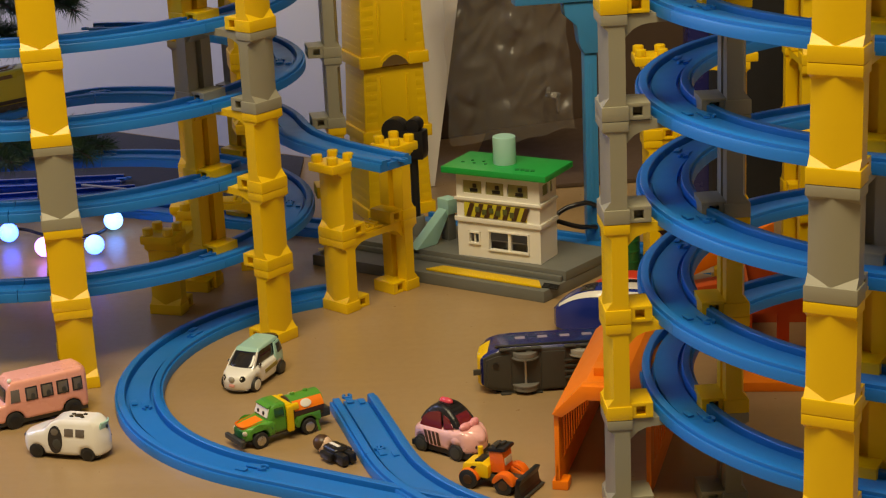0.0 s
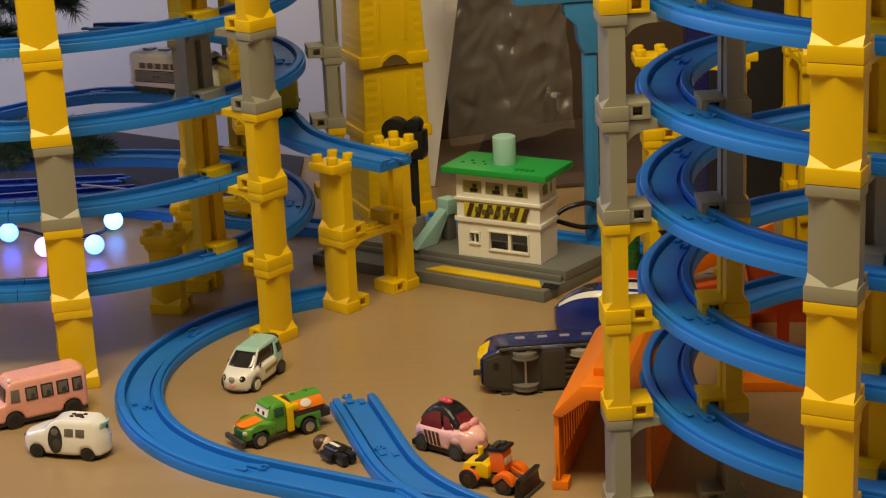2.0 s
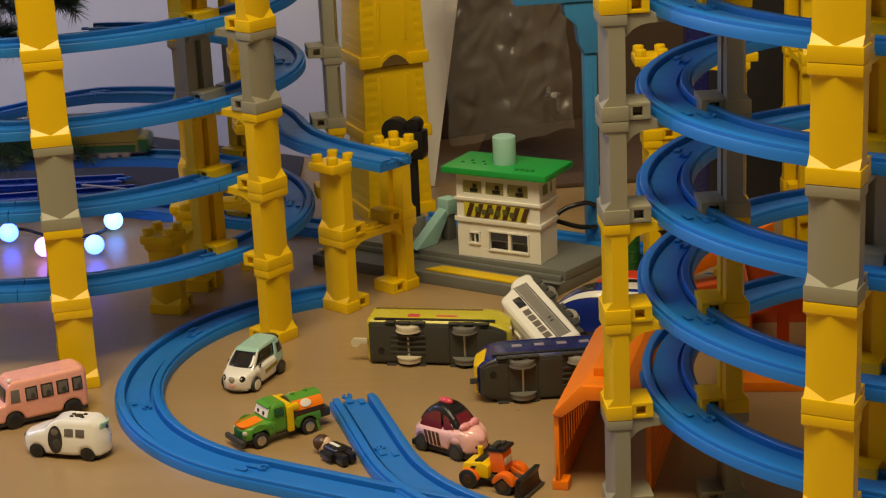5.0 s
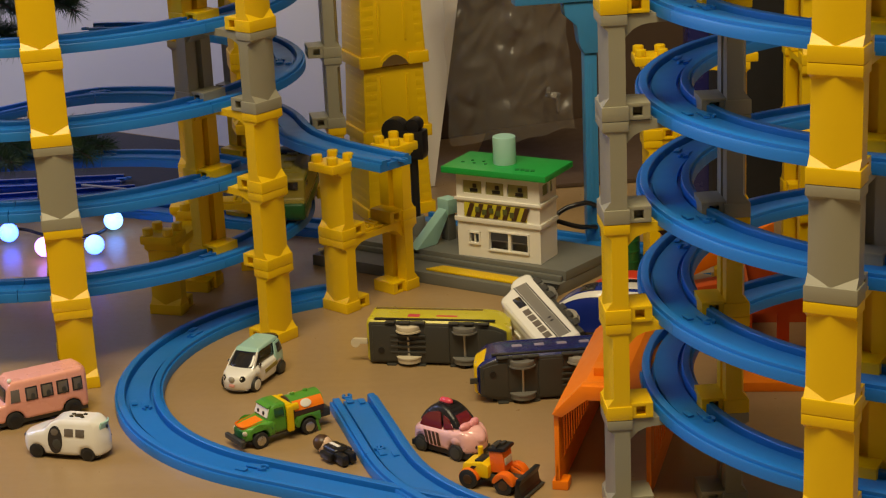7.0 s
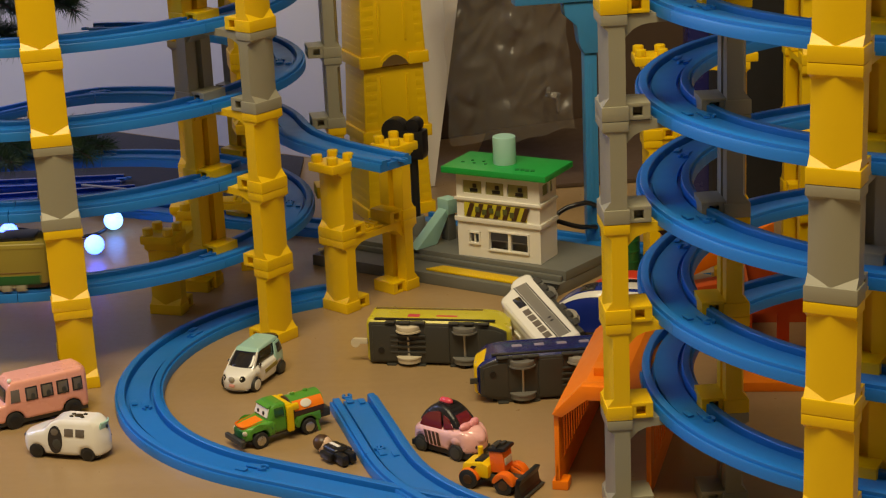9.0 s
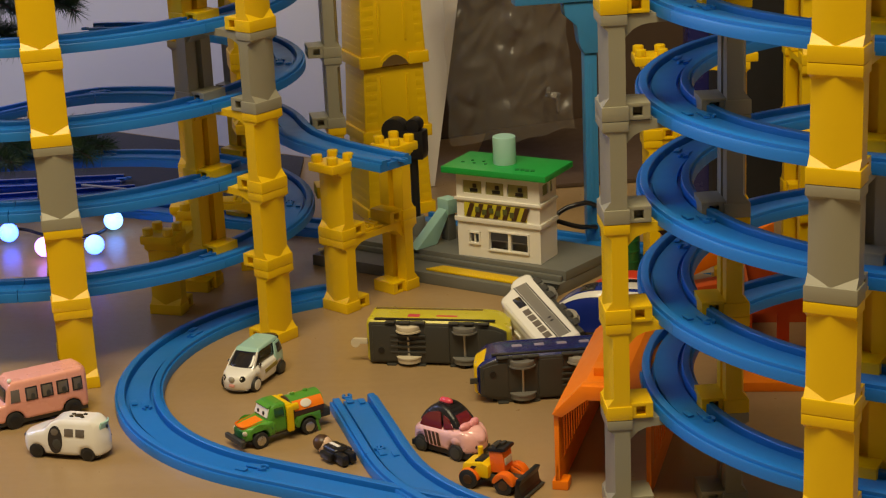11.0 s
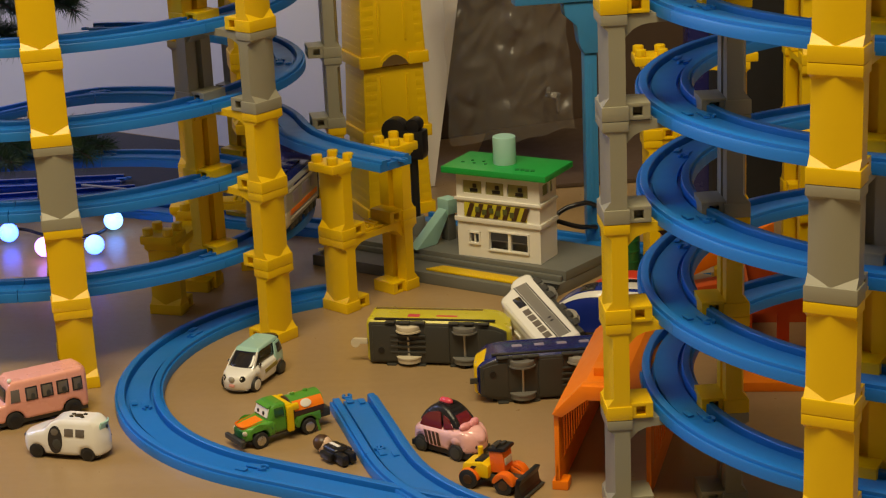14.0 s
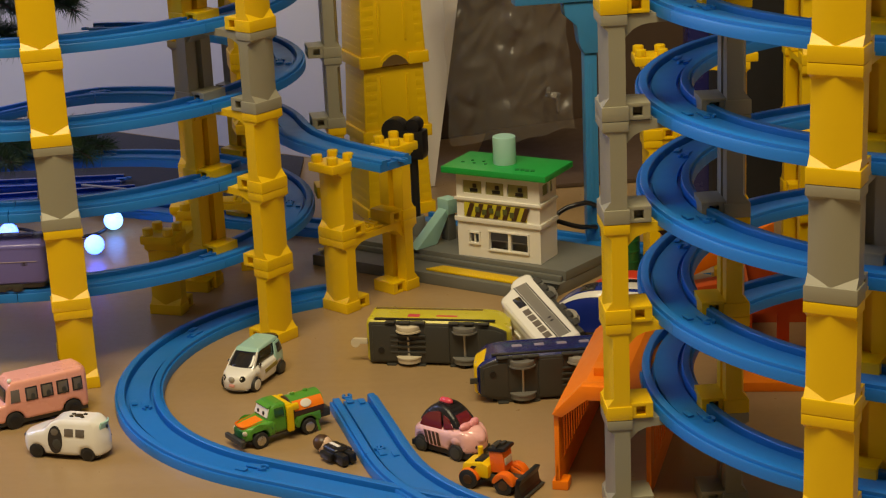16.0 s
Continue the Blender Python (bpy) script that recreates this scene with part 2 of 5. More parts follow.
part("base_board", prism([(-0.075, -0.225), (-0.02, -0.245), (0.60, -0.40), (0.60, 0.005), (0.05, 0.005)], 0.0008, 0.0050, "z", bev=0.0008), DARKWOOD, cup, "flat dark brown sheet in place of shaded floor")


# ---- blue tracks ----
R = 0.215
HALF = [(0.0195, 0), (0.0195, 0.0066), (0.0190, 0.0074), (0.0180, 0.0074), (0.0177, 0.0068), (0.0172, 0.0068), (0.0169, 0.0094), (0.0163, 0.0098), (0.0118, 0.0098), (0.0113, 0.0092), (0.0110, 0.0030), (0.0086, 0.0030), (0.0083, 0.0064)]
RAIL = [(-u, v) for u, v in HALF[:1]] + HALF + [(-u, v) for u, v in HALF[:0:-1]]


def tab(m):
    """The joint's tongue and open-ended socket, lying over the end of a rail."""
    turn = [math.pi * (0.12 + 1.76 * i / 14) for i in range(15)]
    ring = prism([(0.0115 - 0.0042 * math.cos(a + math.pi), 0.004 + 0.0042 * math.sin(a)) for a in turn] + [(0.0115 - 0.0022 * math.cos(a + math.pi), 0.004 + 0.0022 * math.sin(a)) for a in turn[::-1]], 0.0068, 0.0086, "z")
    return moved(merge(box(0.004, 0.004, 0.0076, 0.012, 0.0055, 0.0012, 0.0004), box(-0.002, -0.0045, 0.0076, 0.009, 0.0045, 0.0012, 0.0004),
                       ring), m)


def curve_rail(m, label="blue plastic curved toy train track", name="curved_track", parts=45.0, mat=None):
    """A 45 degree curve about its own origin, from -22.5 to 22.5 degrees."""
    h = parts / 2
    gap = math.degrees(0.00012 / R)
    step = (parts - 2 * gap) / 14
    first, *pts, last = [(R * math.cos(radians(-h + gap + step * i)), R * math.sin(radians(-h + gap + step * i)), 0) for i in range(-1, 16)]
    t = thing(name, label, "toy track", m, group="blue toy track pieces")
    part("rail_bed", sweep(pts, RAIL, True, first, last), mat or BLUE, t)
    part("joint_tab", tab(pose(R * math.cos(radians(h - 1.5)), R * math.sin(radians(h - 1.5)), 0, 0, 0, 90 + h)), mat or BLUE, t)
    return t


def path_rail(pts, label, name="straight_track", mat=None):
    t = thing(name, label, "toy track", group="blue toy track pieces")
    part("rail_bed", sweep(pts, RAIL), mat or BLUE, t)
    a, b = Vector(pts[-2]), Vector(pts[-1])
    d = (b - a).normalized()
    part("joint_tab", tab(pose(b.x - d.x * 0.006, b.y - d.y * 0.006, b.z, 0, 0, math.degrees(math.atan2(d.y, d.x)))), BLUE, t)
    return t


def line(a, b, n=2):
    return [tuple(Vector(a).lerp(Vector(b), i / (n - 1))) for i in range(n)]


LC, LZ, LP = (-0.3545, 1.690), 0.0660, 0.0687
RC, RZ, RP = (0.3685, 1.2045), 0.0660, 0.0687
FC = (-0.037, 1.417)

# ground loop and its turnout
proto = curve_rail(pose(*FC, 0, 0, 0, 217.5))
for a in (172.5, 127.5):
    copy_thing(proto, pose(*FC, 0, 0, 0, a))
J = (FC[0] + R * math.cos(radians(240)), FC[1] + R * math.sin(radians(240)))
S = (J[0] + 0.216 * 0.866 - R * (math.cos(radians(240)) - math.cos(radians(195))), J[1] - 0.216 * 0.5 - R * (math.sin(radians(240)) - math.sin(radians(195))))
S = (S[0] + 0.011, S[1] - 0.0064)
turn = thing("turnout_track", "blue plastic toy turnout lying on the floor", "toy track", group="blue toy track pieces")
part("straight_bed", sweep(line((*J, 0), (J[0] + 0.866 * 0.2287, J[1] - 0.11435, 0)), RAIL), BLUE, turn)
TC = (S[0] - R * math.cos(radians(195)), S[1] - R * math.sin(radians(195)))
part("curved_bed", sweep([(TC[0] + R * math.cos(radians(a)), TC[1] + R * math.sin(radians(a)), 0.0006) for a in np.linspace(195, 240, 16)], RAIL), BLUE, turn)
part("joint_tab", tab(pose(S[0], S[1], 0, 0, 0, 105)), BLUE, turn)
path_rail(line((S[0] - 0.2588 * 0.0012, S[1] + 0.966 * 0.0012, 0), (S[0] - 0.2588 * 0.113, S[1] + 0.966 * 0.113, 0)), "short straight blue toy track with a free end")
path_rail(line((J[0] + 0.866 * 0.2295, J[1] - 0.11475, 0), (J[0] + 0.866 * 0.43, J[1] - 0.215, 0)), "straight blue toy track on the floor")

# left tower: open lower level, upper levels climb on the far left
for a in (-67.5, -22.5, 22.5, 67.5):
    copy_thing(proto, pose(*LC, LZ, 0, 0, a))
path_rail(line((LC[0] - 0.0005, LC[1] - R, LZ), (LC[0] - 0.55, LC[1] - R, LZ)), "straight blue toy track on tower level")
path_rail(line((LC[0] - 0.55, LC[1] + R, LZ), (LC[0] - 0.0005, LC[1] + R, LZ)), "straight blue toy track on tower level")
K_ONE = LZ + LP


def climb(d):
    """How far the sloping track lies below level one, d metres before its head."""
    return 0.062 * (1 - math.exp(-4.2 * d * d / (d + 0.05))) if d > 0 else 0.0


for k in (1, 2, 3, 4):
    for a in (-67.5, -22.5, 22.5, 67.5):
        if k == 1 and abs(a) == 22.5:
            continue
        copy_thing(proto, pose(*LC, LZ + LP * k, 0, 0, a))
    if k == 1:
        pts = [(LC[0] - 0.0005 - 0.55 * i / 22, LC[1] + R, LZ + LP * k - climb(0.55 * i / 22)) for i in range(22, -1, -1)]
        path_rail(pts, "sloping blue toy track climbing to the tower")
        path_rail(line((LC[0] - 0.0005, LC[1] - R, K_ONE), (LC[0] - 0.55, LC[1] - R, K_ONE)), "straight blue toy track on tower level")
    if k < 4:
        pts = []
        for i in range(25):
            a = radians(270 - 180 * i / 24)
            pts.append((LC[0] + R * math.cos(a), LC[1] + R * math.sin(a), LZ + LP * (k + i / 24)))
        if k > 1:
            path_rail(pts, "sloping curved blue toy track", "sloping_track")
# exit ramp: a turnout and a straight that ends on the yellow pier
K1 = LZ + LP
RAMP = [(LC[0] + R * math.cos(radians(a)), LC[1] + R * math.sin(radians(a)), K1) for a in np.linspace(45, 12, 9)]
RAMP += [(-0.1385, 1.713, K1), (-0.128, 1.684, K1), (-0.113, 1.658, K1), (-0.091, 1.629, K1), (-0.064, 1.600, K1), (-0.038, 1.575, K1)]
path_rail(RAMP, "blue toy turnout leading off the tower to an open end", "exit_track")

path_rail([(LC[0] + R * math.cos(radians(a)), LC[1] + R * math.sin(radians(a)), K1 - 0.0003) for a in np.linspace(-29, -45, 6)], "short curved blue toy track", "curved_track")

# right tower
for k in range(0, 6):
    for a in range(8):
        copy_thing(proto, pose(*RC, RZ + RP * k, 0, 0, 199 + 22.5 + 45 * a))


# ---- block piers ----
BH = 0.0687
LEG, DEEP = 0.0300, 0.0162


def rect(w, d):
    return [(-w / 2, -d / 2), (w / 2, -d / 2), (w / 2, d / 2), (-w / 2, d / 2)]


def leg_mesh(mat, name):
    """A leg whose outer face is a ridge, on a square foot, with a collar at its head; open channel on the inner side."""
    h, d = LEG / 2 - 0.0003, DEEP / 2
    shaft = prism([(0, -d - 0.0001), (h, -d + 0.0045), (h, d - 0.001), (0.0035, d - 0.001), (0.0035, d - 0.007), (-0.0035, d - 0.007), (-0.0035, d - 0.001), (-h, d - 0.001), (-h, -d + 0.0045)], 0.009, 0.064, "z")
    foot = box(0, 0, 0.00495, LEG + 0.0014, DEEP + 0.0012, 0.0097, 0.0007)
    collar = box(0, 0, BH - 0.00345, LEG + 0.0012, DEEP + 0.0010, 0.0067, 0.0006)
    wedges = bmesh.new()
    for sx in (-1, 1):
        for z0, z1 in ((0.0094, 0.0160), (BH - 0.0066, BH - 0.0105)):
            a, b, c, e = [wedges.verts.new(co) for co in ((0, -d - 0.0002, z0), (sx * h, -d - 0.0002, z0), (sx * h, -d + 0.0047, z1), (sx * h, -d + 0.0047, z0))]
            for f in ((a, b, c), (a, c, e), (a, e, b), (b, e, c)):
                wedges.faces.new(f)
    bmesh.ops.recalc_face_normals(wedges, faces=wedges.faces)
    return mesh_of(name, merge(shaft, foot, collar, wedges), mat)


SPAN = 0.079


def pier_tier(mat, colour, m, legs=2, span=SPAN):
    """One portal: outer leg at the origin, inner leg span behind it along y, beam between their heads."""
    t = thing("bridge_pier", f"{colour} plastic toy bridge pier block with {'two legs' if legs == 2 else 'one leg'}", "toy pier", m, group=f"{colour} stacked pier blocks")
    leg = leg_mesh(mat, "leg")
    a = new("leg", leg)
    a.parent = t
    if legs == 2:
        b = new("leg", leg)
        b.parent, b.matrix_basis = t, pose(0, span, 0, 0, 0, 180)
        y0, y1 = DEEP / 2 - 0.001, span - DEEP / 2 + 0.001
        n = 12
        arch = [(y0, BH - 0.0006), (y1, BH - 0.0006)] + [(y1 + (y0 - y1) * i / n, BH - 0.0065 - 0.0095 * abs(2 * i / n - 1) ** 5) for i in range(n + 1)]
        part("beam", prism(arch, -0.0115, 0.0115, "x"), mat, t)
    for y, s in ((DEEP / 2 + 0.0070, 1), (span - DEEP / 2 - 0.0070, -1))[:legs]:
        part("bracket", merge(box(0, y, 0.0098, 0.026, 0.0160, 0.0024, 0.0003), box(0, y, 0.0013, 0.026, 0.0160, 0.0024, 0.0003),
                              box(0, y + s * 0.0054, 0.00555, 0.0259, 0.0050, 0.0062), box(0, y - s * 0.0057, 0.00555, 0.0259, 0.0044, 0.0062),
                              box(0, y - s * 0.0003, 0.00555, 0.010, 0.0064, 0.0062)), mat, t)
    return t


YP = pier_tier(YELLOW, "yellow", pose(0, 0, -5))
GP = pier_tier(GREY, "grey", pose(0, 0, -5))
Y1 = pier_tier(YELLOW, "yellow", pose(0, 0, -5), 1)
G1 = pier_tier(GREY, "grey", pose(0, 0, -5), 1)
PIERS = {"y": YP, "g": GP, "Y": Y1, "G": G1}


def pier_stack(x, y, facing, colours, z=0.0, lean=(0, 0)):
    """Blocks piled from the bottom up (capitals: one leg); facing: the degrees to which the beam runs from the outer leg."""
    for i, c in enumerate(colours):
        if c != ".":
            zz = z + BH * i
            copy_thing(PIERS[c], pose(x + lean[0] * zz, y + lean[1] * zz, zz, 0, 0, facing - 90))


def toward(x, y, c):
    return math.degrees(math.atan2(c[1] - y, c[0] - x))


def studs(x, y, z, rz):
    """The knobs on top of a pier."""
    t = thing("pier_cap", "yellow pier cap with round knobs on top", "toy pier", pose(x, y, z, 0, 0, rz), group="yellow pier caps")
    part("plate", box(0, 0, 0.004, LEG + 0.0014, LEG + 0.0014, 0.008, 0.0012), YELLOW, t)
    for sx in (-1, 1):
        for sy in (-1, 1):
            part("knob", cyl(sx * 0.0098, sy * 0.0098, 0.0112, 0.0050, 0.0068, seg=8, bev=0.0009), YELLOW, t)
    return t


def ring_place(c, degrees, r=0.260):
    return (c[0] + r * math.cos(radians(degrees)), c[1] + r * math.sin(radians(degrees)))


PIER_A = (-0.3045, 1.4280)
PIER_B = (-0.1465, 1.5160)
PIER_C = (0.1125, 1.1600)
PIER_D = (0.2195, 0.9840)
pier_stack(*PIER_A, 103, "yygyyyy", lean=(-0.011, 0))
pier_stack(*PIER_B, toward(*PIER_B, LC), "Yyygyyy")
pier_stack(*PIER_C, 3, "gyyggyy")
pier_stack(*PIER_D, 62, "yyygyyy")
THIRD = ring_place(LC, 10)
pier_stack(*THIRD, 190, "YYGGGGG")
INNER = ring_place(LC, 12, 0.172)
pier_stack(*INNER, 12, "..YYYYY")
for deg in (55, 152, 190):
    pier_stack(*ring_place(LC, deg), deg + 180, "yygyyy")
for deg in (280, 325, 10, 55):
    pier_stack(*ring_place(RC, deg), deg + 180, "yyygyy")
# exit pier under the open track end
G = (-0.0945, 1.5905)
GF = 47
G_FAR = (G[0] + SPAN * math.cos(radians(GF)), G[1] + SPAN * math.sin(radians(GF)))
pier_stack(*G, GF, "yY")
pier_stack(*G_FAR, GF + 180, ".Y")
studs(*G, BH * 2 - 0.0055, GF)
studs(*G_FAR, BH * 2 - 0.0055, GF)
clip = thing("beam_clip", "yellow ribbed clip on the beam of the exit pier", "toy pier", pose(*G, BH, 0, 0, GF - 90))
part("plate", box(0, 0.036, 0.0006, 0.020, 0.026, 0.0020, 0.0004), YELLOW, clip)
for i in range(4):
    part("rib", box(0.001 * (-1) ** i, 0.0265 + 0.0062 * i, 0.0028, 0.016, 0.0030, 0.0034, 0.0006), YELLOW, clip)
# low pier below the left tower
pier_stack(-0.253, 1.604, 72, "y")
studs(-0.253, 1.604, BH, 72)
studs(-0.253 + SPAN * math.cos(radians(72)), 1.604 + SPAN * math.sin(radians(72)), BH, 72)
# low pier inside the left tower, its beam under the lower level
pier_stack(-0.253, 1.728, 0, "y")
inner_clip = thing("beam_clip", "yellow ribbed clip on the beam of the low pier", "toy pier", pose(-0.253, 1.728, BH, 0, 0, -90))
part("plate", box(0, 0.036, 0.0006, 0.020, 0.050, 0.0020, 0.0004), YELLOW, inner_clip)
for i in range(3):
    part("rib", box(0, 0.018 + 0.018 * i, 0.0028, 0.016, 0.0030, 0.0034, 0.0006), YELLOW, inner_clip)


# ---- control tower and platform ----
PA = -33.2
plat = thing("platform", "dark grey plastic toy station platform on the floor", "toy platform", pose(0.0895, 1.5815, 0, 0, 0, PA))
part("lower_deck", prism([(-0.26, 0), (0.0, 0), (0.012, 0.11), (-0.26, 0.11)], 0, 0.0110, "z", bev=0.0008), PLATFORM, plat)
part("upper_deck", prism([(-0.26, 0.034), (0.004, 0.034), (0.013, 0.115), (-0.26, 0.115)], 0.0112, 0.0205, "z", bev=0.0008), PLATFORM, plat)
part("step_edge", box(-0.128, 0.0315, 0.0137, 0.258, 0.004, 0.005, 0.0006), PLATFORM, plat)
part("yellow_strip", prism([(-0.131, 0.006), (-0.006, 0.006), (-0.017, 0.021), (-0.121, 0.021)], 0.0112, 0.0132, "z", bev=0.0004), YELLOW, plat, "bright yellow raised edge strip")
part("grating", merge(*[box(0.0005 - 0.001 * i, 0.010 + 0.003 * i, 0.0116, 0.016, 0.0016, 0.0014) for i in range(4)]), BLACK, plat)

BA = -29.5
hut = thing("control_tower", "white two-storey toy signal house with green roof on the platform", "toy building", pose(0.0905, 1.6304, 0.0206, 0, 0, BA))
BW, BD = 0.0868, 0.0355


def wall_with_holes(w, z0, z1, holes, thick=0.003):
    """A wall in the xz plane from x=-w to 0, rebuilt from strips round its openings."""
    xs = sorted({-w, 0.0, *[h[0] for h in holes], *[h[1] for h in holes]})
    zs = sorted({z0, z1, *[h[2] for h in holes], *[h[3] for h in holes]})
    cells = []
    for a, b in zip(xs, xs[1:]):
        for c, d in zip(zs, zs[1:]):
            mx, mz = (a + b) / 2, (c + d) / 2
            if not any(h[0] < mx < h[1] and h[2] < mz < h[3] for h in holes):
                cells.append(box(mx, thick / 2, mz, b - a, thick, d - c))
    bm = merge(*cells)
    bmesh.ops.remove_doubles(bm, verts=bm.verts, dist=0.00005)
    return bm


front_holes = [(-0.053, -0.034, 0.0095, 0.0265), (-0.031, -0.013, 0.0095, 0.0265), (-0.074, -0.0695, 0.014, 0.0235), (-0.0685, -0.064, 0.014, 0.0235)]
upper_holes = [(-0.080, -0.060, 0.062, 0.0745), (-0.056, -0.037, 0.062, 0.0745), (-0.033, -0.012, 0.062, 0.0745)]
part("wall", wall_with_holes(BW, 0, 0.082, front_holes + upper_holes), WHITE, hut)
part("wall", moved(wall_with_holes(BD - 0.003, 0, 0.082, [(-0.0285, -0.017, 0.064, 0.0745), (-0.0125, -0.008, 0.064, 0.0745)]), pose(0, BD, 0, 0, 0, 90) @ pose(0, 0, 0)), WHITE, hut)
part("wall", box(-BW + 0.0015, BD / 2 + 0.0015, 0.041, 0.003, BD - 0.003, 0.082), WHITE, hut)
part("wall", moved(wall_with_holes(BW - 0.006, 0, 0.0819, [(-0.070, -0.010, 0.006, 0.032)]), pose(-0.003, BD - 0.003, 0)), WHITE, hut)
for z, d in ((0.0365, 0.0045), (0.0565, 0.003)):
    part("ledge", merge(box(-BW / 2, -0.001, z, BW + 0.004, 0.0022, d, 0.0005), box(0.001, BD / 2 - 0.001, z, 0.0022, BD + 0.002, d, 0.0005)), WHITE, hut)
for x0, x1, z0, z1 in ((-0.0545, -0.0115, 0.008, 0.028), (-0.0755, -0.0625, 0.0125, 0.025)):
    part("window_frame", merge(box((x0 + x1) / 2, -0.0008, z0 + 0.0007, x1 - x0, 0.0016, 0.0014), box((x0 + x1) / 2, -0.0008, z1 - 0.0007, x1 - x0, 0.0016, 0.0014),
                               box(x0 + 0.0007, -0.0008, (z0 + z1) / 2, 0.0014, 0.0015, z1 - z0), box(x1 - 0.0007, -0.0008, (z0 + z1) / 2, 0.0014, 0.0015, z1 - z0)), WHITE, hut)
for x0, x1, z0, z1 in upper_holes:
    w = part("window_print", box((x0 + x1) / 2, 0.0022, (z0 + z1) / 2, x1 - x0, 0.001, z1 - z0), material("window_sticker", (0.30, 0.28, 0.10), 0.4, vary=0.3, blotch=90), hut, "printed window sticker")
    part("dark_mark", merge(box((x0 + x1) / 2 + 0.001, 0.0014, z0 + 0.003, 0.008, 0.0008, 0.0035, 0.0006), box((x0 + x1) / 2 + 0.002, 0.0013, z0 + 0.0075, 0.004, 0.0008, 0.004, 0.0006)), BLACK, w)
part("window_print", box(-0.0016, 0.018, 0.069, 0.001, 0.024, 0.0105), material("window_sticker_side", (0.22, 0.24, 0.10), 0.4, vary=0.35, blotch=120), hut)
sign = part("hazard_sign", box(-0.046, -0.0006, 0.0465, 0.065, 0.0012, 0.0135), DULLYELLOW, hut, "yellow and black striped hazard panel")
stripes = []
for i in range(7):
    x = -0.0765 + i * 0.0095
    stripes.append(prism([(x, 0.0399), (x + 0.0048, 0.0399), (x + 0.0095, 0.0531), (x + 0.0047, 0.0531)], -0.0017, -0.0011, "y"))
part("stripe", merge(*stripes), BROWN, sign)
part("writing_bar", merge(*[box(-0.064 + i * 0.0072, -0.0019, 0.0465 + 0.001 * (-1) ** i, 0.0045, 0.0006, 0.005, rx=0) for i in range(6)]), material("dark_olive_print", (0.10, 0.11, 0.03), 0.5), sign)
roof = part("roof", box(-BW / 2, BD / 2 + 0.003, 0.0850, BW + 0.022, BD + 0.024, 0.0062, 0.0009), GREEN, hut, "green plastic roof slab")
part("roof_writing_bar", merge(*[box(-0.024 + 0.0052 * i, 0.004 + 0.001 * (i % 2), 0.0884, 0.0038, 0.005, 0.0008, rz=20) for i in range(4)]), material("dark_green_print", (0.006, 0.18, 0.03), 0.5), roof)
# Flat discs on the roof; the darker green paints the dimples' shade.
part("roof_dimples", merge(*[cyl(-0.085 + 0.006 * i, 0.012 + 0.008 * (i % 2), 0.0883, 0.0016, 0.0006, seg=10) for i in range(5)]), material("dark_green_dimple_shade", (0.005, 0.12, 0.02), 0.6), roof)
chim = part("chimney", cyl(-0.046, 0.022, 0.0995, 0.0108, 0.029, seg=28, bev=0.0008), MINT, hut, "pale mint plastic cylinder")
part("chimney_rim", cyl(-0.046, 0.022, 0.1143, 0.0088, 0.0006, seg=24), MINT, chim)
chute = thing("mint_chute", "pale mint plastic slide leaning beside the signal house", "toy part", pose(-0.006, 1.715, 0.0206, 0, 0, 40))
part("slide", prism([(-0.030, 0), (-0.004, 0), (0.012, 0.026), (0.012, 0.034)], -0.006, 0.006, "y", bev=0.0008), MINT, chute)
part("head", box(0.0165, 0, 0.034, 0.014, 0.016, 0.015, 0.0012), MINT, chute)
part("foot", box(0.016, 0, 0.013, 0.01, 0.012, 0.026, 0.001), PLATFORM, chute)

sig = thing("railway_signal", "black plastic toy railway signal on a grey socket", "toy signal", pose(-0.0245, 1.745, 0.0206, 0, 0, -20))
part("socket", cyl(0, 0, 0.0095, 0.0098, 0.019, seg=18, bev=0.001, r2=0.0078), PLATFORM, sig)
part("pole", cyl(0, 0, 0.055, 0.0042, 0.080, seg=14), BLACK, sig)
hd = part("signal_head", prism([(-0.009, 0.078), (0.012, 0.078), (0.013, 0.084), (0.013, 0.106), (-0.009, 0.106)], -0.008, 0.008, "y", bev=0.0012), BLACK, sig)
part("lamp_hood", cyl(0.0025, 0, 0.111, 0.0072, 0.015, "y", seg=16, bev=0.0008), BLACK, hd)
part("lamp_hood", cyl(-0.0175, 0, 0.105, 0.0125, 0.014, "y", seg=20, bev=0.001), BLACK, hd)
part("arm", box(-0.0175, 0, 0.073, 0.009, 0.010, 0.056, 0.001), BLACK, hd)

